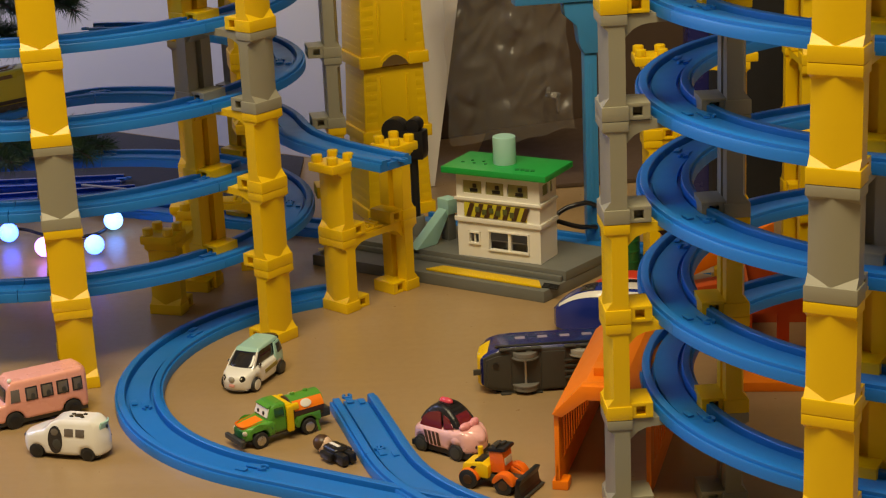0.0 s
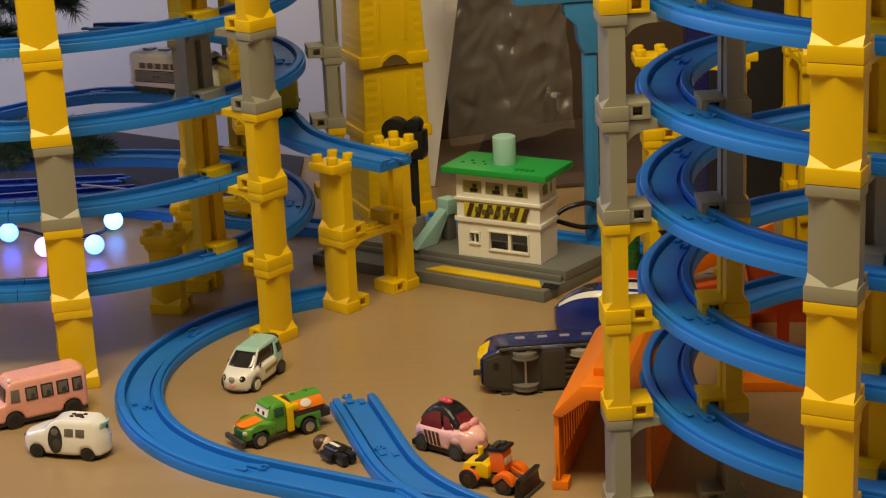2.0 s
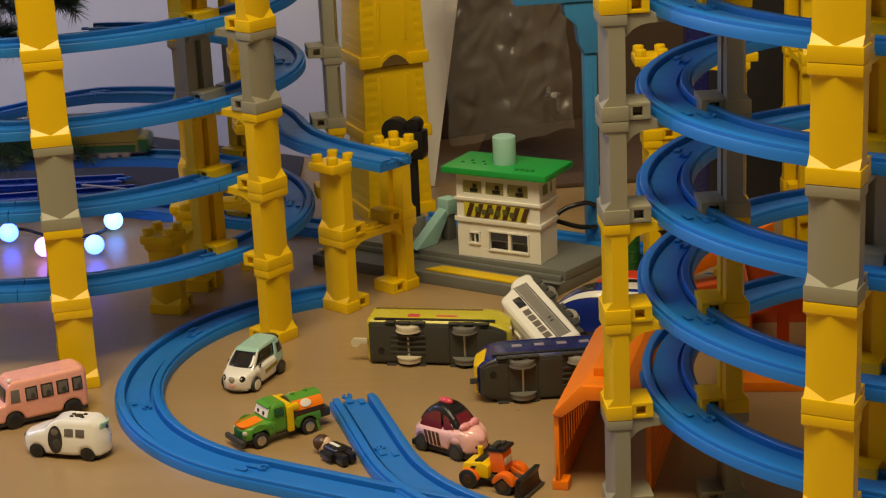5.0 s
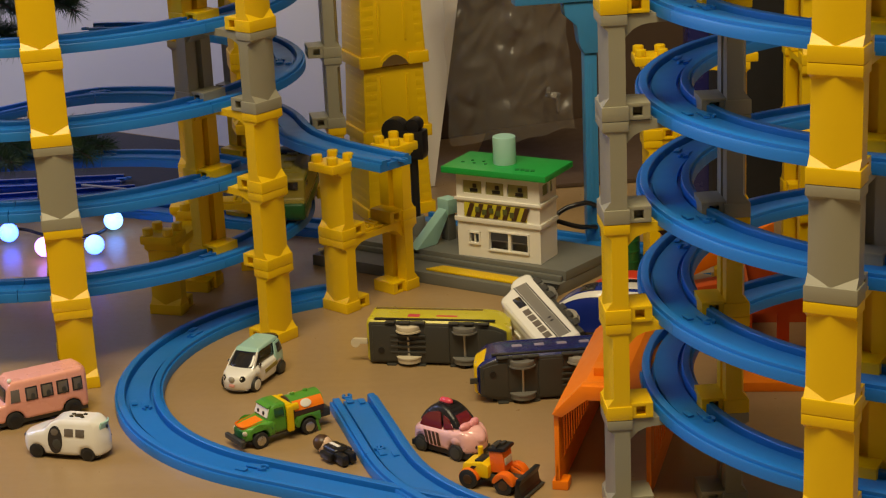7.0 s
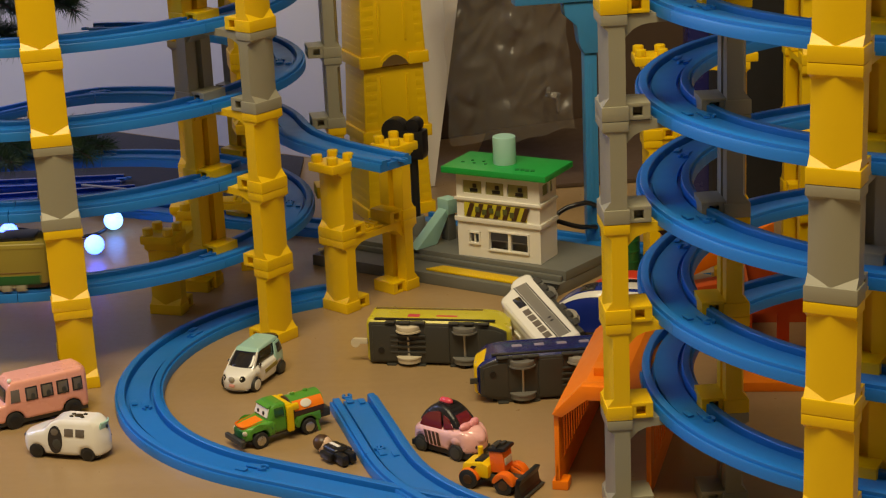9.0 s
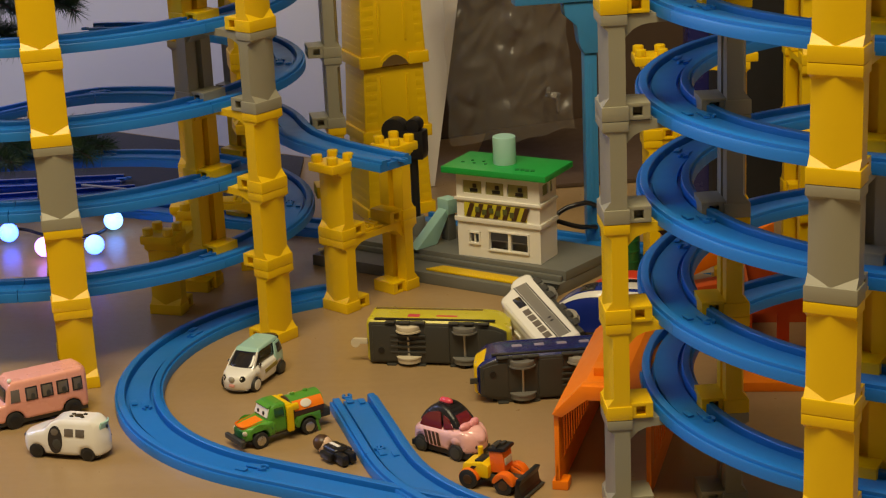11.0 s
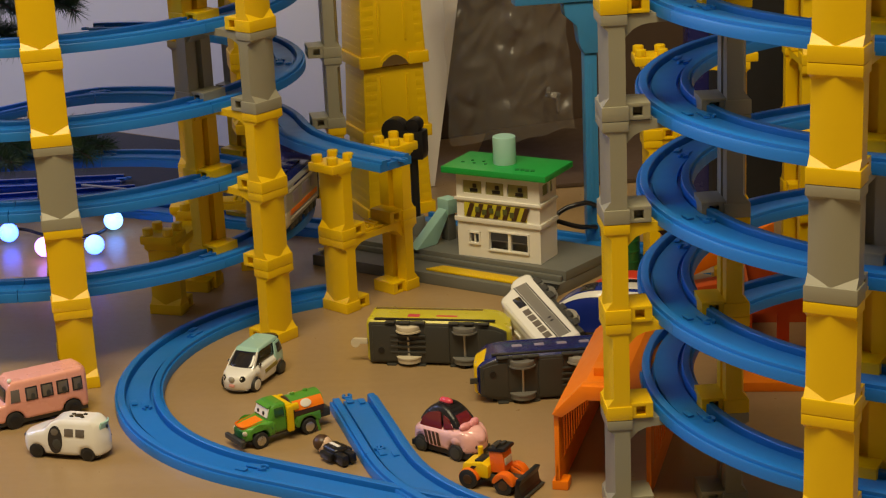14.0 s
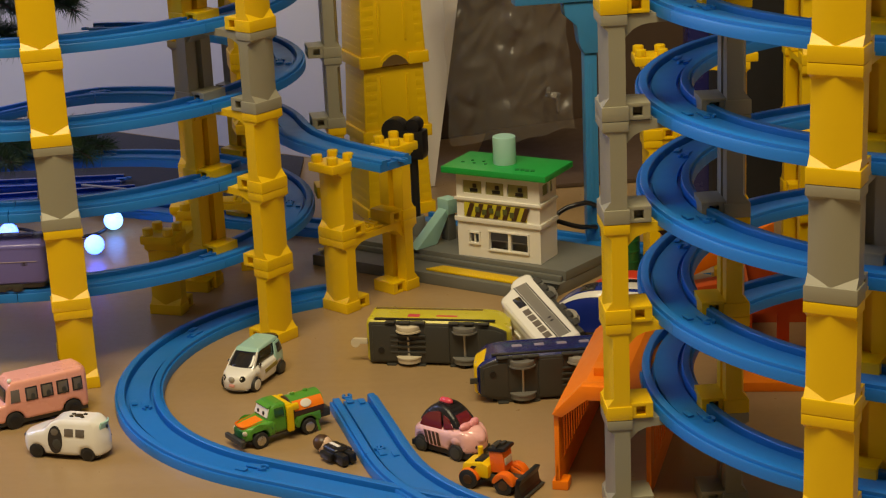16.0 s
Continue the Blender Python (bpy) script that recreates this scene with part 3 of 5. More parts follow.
# ---- yellow bridge tower ----
tw = thing("bridge_tower", "tall yellow plastic toy bridge tower with moulded brick courses", "toy tower", pose(-0.053, 1.905, 0, 0, 0, 22))
TW, TD, TH = 0.072, 0.060, 0.0785
for k in range(-1, 5):
    z = 0.084 + TH * (k - 0) if k >= 0 else 0.0
    h = TH if k >= 0 else 0.084
    body = prism(rect(TW, TD), z, z + h - 0.001, "z", inset=0.08, bev=0.001)
    seg = part("tower_section", body, YELLOW, tw)
    skirts = (box(-TW / 2 + 0.0095, -TD / 2 - 0.0005, z + 0.006, 0.022, 0.004, 0.012, 0.0006), box(TW / 2 - 0.0095, -TD / 2 - 0.0005, z + 0.006, 0.022, 0.004, 0.012, 0.0006),
                  box(-TW / 2 - 0.0005, 0, z + 0.006, 0.004, TD + 0.003, 0.012, 0.0006), box(TW / 2 + 0.0005, 0, z + 0.006, 0.004, TD + 0.003, 0.012, 0.0006))
    for sk in skirts:
        part("skirt", sk, YELLOW, seg)
    arch = [(-0.018, z + 0.001)] + [(-0.016 + 0.032 * i / 8, z + 0.006 + 0.009 * math.sin(math.pi * i / 8)) for i in range(9)] + [(0.018, z + 0.001)]
    part("arch", prism(arch, -TD / 2 - 0.0022, -TD / 2 + 0.002, "y"), YELLOW, seg)
    # Raised bronze plate; its colour stands in for the shade under the arch.
    part("arch_shade", prism([(u * 0.8, z + 0.001 + (v - z - 0.001) * 0.78) for u, v in arch], -TD / 2 - 0.0026, -TD / 2, "y"), BRONZE, seg, "arched plate with the shade of the arch in its bronze colour")
    for j in range(6):
        zz = z + 0.018 + j * 0.0098
        sh = 1 - 0.08 * (zz - z) / h
        if zz < z + h - 0.006:
            part("brick_course", box(-TW / 2 * sh + 0.00045, 0, zz, 0.0009, TD * sh - 0.004, 0.0066, 0.0004), YELLOW, seg)
            part("brick_course", box(TW / 2 * sh - 0.00045, 0, zz, 0.0009, TD * sh - 0.004, 0.0066, 0.0004), YELLOW, seg)
            part("brick_course", box(-TW / 2 * sh + 0.008, -TD / 2 * sh + 0.0003, zz, 0.012, 0.0009, 0.0066, 0.0004), YELLOW, seg)
            part("brick_course", box(TW / 2 * sh - 0.006, -TD / 2 * sh + 0.0003, zz, 0.008, 0.0009, 0.0066, 0.0004), YELLOW, seg)
    for sx in (-0.2, 0.2):
        part("face_rib", box(sx * TW, -TD / 2 * 0.96, z + h * 0.6, 0.003, 0.0022, h * 0.55, 0.0005), YELLOW, seg)

# ---- light blue gantry ----
gan = thing("gantry", "light blue plastic toy gantry with a crossbeam", "toy gantry", pose(0.1485, 1.748, 0, 0, 0, 8))
part("post", box(0, 0, 0.108, 0.0125, 0.014, 0.216, 0.0012), SKYBLUE, gan)
part("groove", box(-0.0005, -0.0068, 0.10, 0.004, 0.002, 0.17, 0.0004), SKYBLUE, gan)
part("corbel", prism([(-0.0065, 0.195), (0.010, 0.195), (0.010, 0.245), (-0.026, 0.245), (-0.024, 0.232), (-0.013, 0.222), (-0.011, 0.205)], -0.009, 0.009, "y", bev=0.001), SKYBLUE, gan)
part("crossbeam", box(-0.02, 0, 0.2535, 0.105, 0.022, 0.016, 0.001), SKYBLUE, gan)

# ---- orange tunnel ----
tun = thing("tunnel", "orange plastic toy tunnel with slotted side walls", "toy tunnel", pose(0.0715, 1.188, 0, 0, 0, -15.5))
TL = 0.165
part("roof_shell", prism([(0.0, 0.0485), (0.0, 0.060), (0.021, 0.079), (0.047, 0.079), (0.068, 0.060), (0.068, 0.0485), (0.0645, 0.0485), (0.0645, 0.0585), (0.0455, 0.0755), (0.0225, 0.0755), (0.0035, 0.0585), (0.0035, 0.0485)], 0, TL, "y", bev=0.0004), ORANGE, tun)
for x in (0.0018, 0.0662):
    ribs = [box(x, 0.006, 0.0245, 0.0034, 0.012, 0.049, 0.0005)]
    n = 17
    for i in range(1, n):
        ribs.append(box(x, 0.006 + (TL - 0.012) * i / n, 0.033, 0.003, 0.0045, 0.032))
    ribs += [box(x, TL / 2, 0.0095, 0.0034, TL, 0.019, 0.0004), box(x, TL - 0.006, 0.0245, 0.0034, 0.012, 0.049)]
    sw = part("side_wall", ribs[-2], ORANGE, tun)
    for rib in ribs[:-2] + ribs[-1:]:
        part("slat", rib, ORANGE, sw)
part("foot", box(0.0035, 0.006, 0.0035, 0.0115, 0.013, 0.007, 0.001), ORANGE, tun)
part("rim", prism([(-0.001, 0.058), (0.020, 0.0805), (0.048, 0.0805), (0.069, 0.058), (0.062, 0.056), (0.044, 0.070), (0.024, 0.070), (0.006, 0.056)], -0.002, 0.008, "y", bev=0.0006), ORANGE, tun)
part("lug", box(0.033, 0.028, 0.0815, 0.017, 0.012, 0.007, 0.0006), ORANGE, tun)

# ---- orange and red toys behind the right tower ----
st = thing("engine_shed", "red-orange plastic toy engine shed with window openings", "toy building", pose(0.245, 1.42, 0, 0, 0, -6))
part("front_wall", moved(wall_with_holes(0.16, 0, 0.062, [(-0.155, -0.135, 0.008, 0.040), (-0.125, -0.105, 0.008, 0.040), (-0.085, -0.075, 0.018, 0.046), (-0.060, -0.050, 0.018, 0.046)]), pose(0.16, 0, 0)), BRICKRED, st)
part("side_wall", box(0.0015, 0.045, 0.031, 0.003, 0.084, 0.062), BRICKRED, st)
part("back_wall", box(0.08, 0.09, 0.031, 0.16, 0.003, 0.062), BRICKRED, st)
part("base", box(0.08, -0.035, 0.004, 0.19, 0.07, 0.008, 0.001), ORANGE, st)
brd = thing("girder_bridge", "orange plastic toy girder lying behind the tower", "toy bridge", pose(0.20, 1.54, 0.0, 0, 0, 20))
part("girder", prism([(-0.03, 0.02), (0.10, 0.055), (0.10, 0.07), (-0.03, 0.035)], -0.004, 0.004, "y", bev=0.0006), ORANGE, brd)
part("girder_foot", box(0.03, 0, 0.012, 0.14, 0.02, 0.024, 0.001), BRICKRED, brd)
panel = thing("striped_board", "white and black striped toy barrier board", "toy sign", pose(0.222, 1.60, 0, 0, 0, 10))
part("board", box(0, 0, 0.045, 0.05, 0.003, 0.06, 0.0006), CREAM, panel)
part("stripe", merge(*[box(-0.012 + 0.02 * i, -0.002, 0.05, 0.009, 0.0012, 0.05, ry=-45) for i in range(2)]), BLACK, panel)
# yellow studded pier behind the right tower
pier_stack(0.194, 1.634, 0, "yyy")
studs(0.194, 1.634, BH * 3, 0)
studs(0.194 + SPAN, 1.634, BH * 3, 0)
pier_stack(0.338, 1.60, 90, "yyyyy")
bag = thing("black_case", "tall black fabric case standing behind the toys", "case", pose(0.335, 1.86, 0, 0, 0, 0))
part("body", box(0, 0, 0.17, 0.10, 0.08, 0.34, 0.012, seg=3), BUNDLE, bag)
part("button", ball(-0.012, -0.0405, 0.075, 0.005, 0.0015, 0.005), CHROME, bag)
bn = thing("navy_box", "navy blue plastic storage box behind the toys", "box", pose(0.345, 1.925, 0.0, 0, 0, 0))
part("body", box(0.0, 0.0, 0.20, 0.16, 0.04, 0.40, 0.006), NAVY, bn)

# black cable behind the platform
def cable(points, r, name, label):
    cu = bpy.data.curves.new(name, "CURVE")
    cu.dimensions, cu.bevel_depth, cu.bevel_resolution = "3D", r, 3
    sp = cu.splines.new("NURBS")
    sp.points.add(len(points) - 1)
    for q, co in zip(sp.points, points):
        q.co = (*co, 1)
    sp.use_endpoint_u, sp.order_u = True, 3
    cu.materials.append(BLACK)
    return tagged(new(name, cu), label, "cable")


cable([(0.108, 1.715, 0.040), (0.118, 1.72, 0.047), (0.132, 1.72, 0.051), (0.146, 1.73, 0.050), (0.17, 1.78, 0.02), (0.20, 1.82, 0.003)], 0.0024, "power_cable", "thin black cable looping behind the signal house")
cable([(0.108, 1.715, 0.038), (0.118, 1.72, 0.033), (0.132, 1.72, 0.028), (0.146, 1.73, 0.024), (0.165, 1.77, 0.012), (0.19, 1.80, 0.003)], 0.0024, "power_cable", "thin black cable looping behind the signal house")
# blue tracks lying behind the platform
path_rail(line((-0.02, 1.845, 0), (0.30, 1.63, 0), 3), "straight blue toy track behind the platform")
path_rail(line((-0.06, 1.80, 0), (-0.42, 1.98, 0), 3), "straight blue toy track on the floor")


# ---- small die-cast vehicles ----
def wheels(t, xs, y, r, w=0.006, rim=CHROME, rr=0.6):
    for x in xs:
        for s in (-1, 1):
            tyre = part("wheel", cyl(x, s * y, r, r, w, "y", seg=20, bev=0.0008), RUBBER, t, "black tyre")
            part("rim", cyl(x, s * (y + w / 2 - 0.0002), r, r * rr, 0.0012, "y", seg=16, bev=0.0003), rim, tyre)


def side_pair(name, poly, y, mat, parent, label="", thick=0.0008):
    for s in (-1, 1):
        part(name, prism(poly, s * (y - thick), s * (y + thick * 0.4), "y"), mat, parent, label)


def arcs(cx, cz, r, n=8):
    return [(cx - r * math.cos(math.pi * i / n), cz + r * math.sin(math.pi * i / n)) for i in range(n + 1)]


def sliced(me, step):
    """Cuts a mesh across at even steps along its three axes, so that it can be bent."""
    bm = bmesh.new()
    bm.from_mesh(me)
    for k in range(3):
        lo, hi = min(v.co[k] for v in bm.verts), max(v.co[k] for v in bm.verts)
        no = Vector([float(k == q) for q in range(3)])
        for i in range(1, int((hi - lo) / step) + 1):
            bmesh.ops.bisect_plane(bm, geom=bm.verts[:] + bm.edges[:] + bm.faces[:], plane_co=no * (lo + (hi - lo) * i / (int((hi - lo) / step) + 1)), plane_no=no)
    bm.to_mesh(me)
    bm.free()
    smooth_by_angle(me, 40)


def round_off(t, z0, lean, front, back, pinch, keep=("wheel", "chassis", "bumper"), ends=0.0035, hw=0.0142):
    """Draws the sides of a car in above z0 and towards its front and back, and its ends round, as a cast body is."""
    for c in list(t.children):
        if c.name.split(".")[0] in keep:
            continue
        for ob in [c] + list(c.children):
            sliced(ob.data, 0.0034)
            for v in ob.data.vertices:
                x, y, z = v.co
                f, b = (x - front[0]) / (front[1] - front[0]), (x - back[0]) / (back[1] - back[0])
                u = max(0.0, f, b)
                dz = max(0.0, z - z0)
                v.co.y = y * (1 - lean * dz * 0.55 - lean * 42 * dz * dz) * (1 - pinch * min(1.2, u) ** 2)
                v.co.x = x - math.copysign(ends * min(1.0, abs(y) / hw) ** 2 * min(1.0, u) ** 1.5, f - b)


def bus(m):
    t = thing("toy_bus", "small pink die-cast bus with dark side windows", "toy bus", m)
    hw = 0.0145
    low = [(-0.038, 0.006)] + arcs(-0.023, 0.006, 0.0078) + arcs(0.022, 0.006, 0.0078) + [(0.039, 0.006), (0.039, 0.017), (0.034, 0.0195), (0.028, 0.0205), (0.025, 0.033), (0.021, 0.0365), (-0.034, 0.0365), (-0.038, 0.033)]
    part("body", prism(low, -hw, hw, "y", bev=0.0026, seg=4), PINK, t)
    for x in (-0.0285, -0.0165, -0.0045, 0.0075):
        for s in (-1, 1):
            w = part("window", box(x, s * (hw + 0.0001), 0.0255, 0.0092, 0.0010, 0.0104, 0.0004), BLACK, t, "dark side window")
            part("pane", box(x, s * (hw + 0.0005), 0.0255, 0.0072, 0.0006, 0.0084, 0.0002), SMOKE, w)
            part("seat", ball(x - 0.0008, s * (hw + 0.0004), 0.0232, 0.0024, 0.0007, 0.0032, 10), CHASSIS, w)
    side_pair("door_window", [(0.0165, 0.021), (0.0238, 0.021), (0.0228, 0.0305), (0.0165, 0.0305)], hw + 0.0001, SMOKE, t)
    part("windscreen", box(0.0272, 0, 0.0265, 0.0012, 0.024, 0.010, 0.0004, ry=-8), GLASS, t)
    part("grille", box(0.0393, 0, 0.012, 0.0012, 0.017, 0.007, 0.0004), SMOKE, t)
    part("bumper", box(0.039, 0, 0.0065, 0.003, 0.029, 0.003, 0.0006), PINK, t)
    part("roof_lamp", ball(0.022, 0.011, 0.037, 0.0018), WHITE, t)
    part("chassis", box(0, 0, 0.0055, 0.07, 0.024, 0.005), CHASSIS, t)
    wheels(t, (-0.023, 0.022), 0.0115, 0.0066, rim=BLACK)
    round_off(t, 0.020, 5, (0.022, 0.039), (-0.026, -0.038), 0.07, ends=0.0030, hw=0.0145)


def van(m):
    t = thing("toy_ambulance", "small white rounded die-cast dog van", "toy car", m)
    hw = 0.0135
    low = [(-0.033, 0.0040)] + arcs(-0.020, 0.0038, 0.0066) + arcs(0.021, 0.0038, 0.0066) + [(0.0335, 0.0036), (0.0348, 0.0115), (0.0325, 0.0170), (0.022, 0.0205), (0.0145, 0.0222), (0.008, 0.0280), (0.001, 0.0300), (-0.024, 0.0303), (-0.0305, 0.0265), (-0.033, 0.015)]
    part("body", prism(low, -hw, hw, "y", bev=0.0030, seg=3), PAINT_WHITE, t)
    door = [(0.0045 + 0.0058 * math.cos(a), 0.0155 + 0.0105 * math.sin(a)) for a in np.linspace(0, 2 * math.pi, 17)[:-1]]
    for s in (-1, 1):
        d = part("door_window", prism(door, s * (hw - 0.0006), s * (hw + 0.0004), "y"), GLASS, t, "oval side opening with a dark seat inside")
        part("seat", ball(0.0030, s * (hw + 0.0003), 0.0125, 0.0036, 0.0005, 0.0040, 12), CHASSIS, d)
        part("pane", ball(0.0048, s * (hw + 0.0003), 0.0215, 0.0032, 0.0005, 0.0026, 12), SMOKE, d)
        for x in (-0.0065, -0.0155):
            part("window", box(x, s * (hw + 0.0001), 0.0215, 0.007, 0.001, 0.0055, 0.0004), SMOKE, t)
    part("roof_badge", merge(*[cyl(-0.010 + dx, dy, 0.0305, r, 0.0008, seg=12) for dx, dy, r in ((0, 0, 0.0035), (0.005, 0.003, 0.0016), (0.005, -0.003, 0.0016), (-0.004, 0.004, 0.0016), (-0.004, -0.004, 0.0016))]), BLACK, t)
    back = part("rear_window", box(-0.0306, 0, 0.0235, 0.0014, 0.020, 0.010, 0.0005, ry=-20), MINT, t, "pale mint rear window")
    part("badge", merge(*[ball(-0.0315, dy, 0.0235 + dz, 0.0007, r, r, 10) for dy, dz, r in ((0, 0, 0.002), (-0.002, 0.003, 0.0009), (0.001, 0.0034, 0.0009), (0.003, 0.002, 0.0009))]), BLACK, back)
    part("tail_lamp", ball(-0.0325, -0.010, 0.0135, 0.001), BLACK, t)
    part("nose", ball(0.0342, 0, 0.012, 0.002), BLACK, t)
    part("chassis", box(-0.001, 0, 0.0045, 0.054, 0.021, 0.004, 0.0008), BLACK, t)
    wheels(t, (-0.020, 0.021), 0.0098, 0.0056, rim=BLACK)
    round_off(t, 0.013, 13, (0.008, 0.0348), (-0.018, -0.033), 0.22, ends=0.0055)


def hatchback(m):
    t = thing("toy_hatchback", "small white and mint die-cast hatchback with a face", "toy car", m)
    hw = 0.0145
    low = [(-0.029, 0.0035)] + arcs(-0.0185, 0.0035, 0.0074) + arcs(0.0185, 0.0035, 0.0074) + [(0.031, 0.0030), (0.0325, 0.012), (0.029, 0.0165), (0.020, 0.0190), (-0.030, 0.0195), (-0.0315, 0.013)]
    part("body", prism(low, -hw, hw, "y", bev=0.0042, seg=4), PAINT_WHITE, t)
    part("cabin", prism([(0.0205, 0.0178), (0.008, 0.0295), (-0.024, 0.0300), (-0.030, 0.0178)], -hw + 0.0018, hw - 0.0018, "y", bev=0.0036, seg=3), GLASS, t, "dark glass cabin")
    part("roof", prism([(0.0085, 0.0285), (0.006, 0.0312), (-0.022, 0.0322), (-0.028, 0.0290)], -hw + 0.0008, hw - 0.0008, "y", bev=0.0013), PAINT_MINT, t, "mint green roof")
    side_pair("rear_quarter", [(-0.0105, 0.019), (-0.0135, 0.029), (-0.026, 0.029), (-0.0312, 0.0185), (-0.030, 0.008), (-0.027, 0.008), (-0.018, 0.0145), (-0.011, 0.0145)], hw - 0.0002, PAINT_MINT, t)
    side_pair("rear_window", [(-0.0145, 0.0205), (-0.0155, 0.0275), (-0.0235, 0.0275), (-0.0265, 0.0205)], hw + 0.0004, GLASS, t)
    side_pair("pillar", [(0.0215, 0.018), (0.0085, 0.0292), (0.0065, 0.0292), (0.0185, 0.018)], hw - 0.0018, PAINT_WHITE, t)
    side_pair("side_print", [(-0.012, 0.0115), (0.006, 0.0105), (0.006, 0.0135), (-0.012, 0.0150)], hw + 0.0001, OLIVE, t)
    for s in (-1, 1):
        eye = part("eye", ball(0.0312, s * 0.0098, 0.0132, 0.0012, 0.0024, 0.0032, 14), BLACK, t)
        part("highlight", ball(0.0322, s * 0.0095, 0.0142, 0.0006, 0.0008, 0.0008, 8), WHITE, eye)
        part("mirror", ball(0.0125, s * (hw + 0.0004), 0.0205, 0.0018, 0.0014, 0.0014, 10), GLASS, t)
    part("nose", ball(0.0318, 0, 0.0135, 0.0014, 0.0034, 0.0026, 14), WHEELGREY, t)
    part("mouth", box(0.0322, 0, 0.0085, 0.0012, 0.0062, 0.0026, 0.0008), PINK, t)
    part("spoiler", box(-0.0295, 0, 0.0285, 0.004, 0.024, 0.0022, 0.0008), GLASS, t)
    part("chassis", box(0, 0, 0.0040, 0.052, 0.021, 0.004), BLACK, t)
    wheels(t, (0.0185,), 0.0118, 0.0058, rim=WHITE, rr=0.75)
    wheels(t, (-0.0185,), 0.0118, 0.0058, rim=CHASSIS, rr=0.75)
    round_off(t, 0.015, 14, (0.006, 0.0325), (-0.014, -0.0315), 0.20, ends=0.0055)


def truck(m):
    t = thing("toy_tanker", "small green die-cast truck with brown tank and orange bonnet", "toy truck", m)
    part("chassis", box(0, 0, 0.0075, 0.070, 0.016, 0.004, 0.0006), CHASSIS, t)
    fend = [(0.006, 0.007), (0.011, 0.007)] + arcs(0.0215, 0.007, 0.0082) + [(0.034, 0.007), (0.036, 0.012), (0.033, 0.0175), (0.012, 0.0205), (0.006, 0.020)]
    part("bonnet", prism(fend, -0.0135, 0.0135, "y", bev=0.0046, seg=4), LEAFGREEN, t)
    part("bonnet_panel", prism([(0.012, 0.0205), (0.0345, 0.0175), (0.0335, 0.0155), (0.012, 0.017)], -0.0092, 0.0092, "y", bev=0.0034, seg=3), ORANGE, t, "orange bonnet top")
    cab = part("cab", prism([(-0.004, 0.008), (0.014, 0.008), (0.013, 0.021), (0.0095, 0.0305), (0.006, 0.032), (-0.004, 0.032)], -0.0125, 0.0125, "y", bev=0.0038, seg=4), LEAFGREEN, t)
    part("windscreen", box(0.0120, 0, 0.0255, 0.0012, 0.0195, 0.0075, 0.0004, ry=-20), WHITE, cab, "white windscreen with printed eyes")
    for s in (-1, 1):
        part("pupil", ball(0.0131, s * 0.0042, 0.0245, 0.0007, 0.0016, 0.0022, 10), BLACK, cab)
        part("side_window", box(0.0035, s * 0.0126, 0.0255, 0.0085, 0.0009, 0.0072, 0.0005), material("green_window", (0.03, 0.10, 0.03), 0.2), cab)
    part("visor", box(0.0102, 0, 0.0303, 0.0045, 0.020, 0.0014, 0.0006, ry=15), LEAFGREEN, cab)
    part("bumper", box(0.0375, 0, 0.0075, 0.0035, 0.028, 0.0045, 0.0010), CHASSIS, t)
    part("grille", box(0.0350, 0, 0.0125, 0.002, 0.016, 0.006, 0.0008), DEEPGREEN, t)
    for s in (-1, 1):
        part("headlamp", ball(0.0345, s * 0.0105, 0.0135, 0.0018, 0.0022, 0.0022, 12), CREAM, t)
    part("yellow_frame", merge(box(-0.0055, 0.0136, 0.0180, 0.0056, 0.0032, 0.021, 0.0010), box(-0.0055, -0.0136, 0.0180, 0.0056, 0.0032, 0.021, 0.0010), box(-0.0085, 0.0125, 0.0265, 0.0110, 0.0040, 0.0050, 0.0012), box(-0.0085, -0.0125, 0.0265, 0.0110, 0.0040, 0.0050, 0.0012), box(-0.0055, 0, 0.0285, 0.0056, 0.027, 0.0030, 0.0010)), YELLOW, t, "bright yellow hoop behind the cab")
    bed = [(-0.034, 0.009), (-0.030, 0.009)] + arcs(-0.0225, 0.007, 0.0080) + [(-0.012, 0.008), (-0.009, 0.012), (-0.012, 0.0175), (-0.034, 0.0175)]
    part("rear_fender", prism(bed, -0.0128, 0.0128, "y", bev=0.0012), LEAFGREEN, t)
    tank = part("tank", moved(cyl(0, 0, 0, 0.0128, 0.027, "x", seg=26, bev=0.0012), Matrix.Translation((-0.0235, 0, 0.0205)) @ Matrix.Diagonal((1.06, 1, 0.86, 1))), BROWN, t, "dark brown round tank")
    top = [(0.0129 * math.cos(a), 0.0205 + 0.0112 * math.sin(a)) for a in np.linspace(radians(28), radians(152), 12)]
    part("tank_top", prism(top + [(0.011 * math.cos(a), 0.0205 + 0.0096 * math.sin(a)) for a in np.linspace(radians(152), radians(28), 12)], -0.0380, -0.0100, "x"), LEAFGREEN, tank, "green tank top")
    for s in (-1, 1):
        band = [(s * 0.0132 * math.cos(a), 0.0205 + 0.0115 * math.sin(a)) for a in np.linspace(radians(8), radians(50), 6)]
        part("tank_band", prism(band + [(u * 0.96, 0.0205 + (v - 0.0205) * 0.96) for u, v in band[::-1]], -0.0372, -0.0105, "x"), ORANGE, tank, "orange band with white emblem")
        part("emblem", moved(ball(0, 0, 0, 0.005, 0.0034, 0.0006, 14), pose(-0.0215, s * 0.0118, 0.0266, -s * 62)), WHITE, tank)
    part("hatch", merge(cyl(-0.016, 0, 0.0320, 0.002, 0.002, seg=12), cyl(-0.028, 0, 0.0320, 0.002, 0.002, seg=12)), LEAFGREEN, tank)
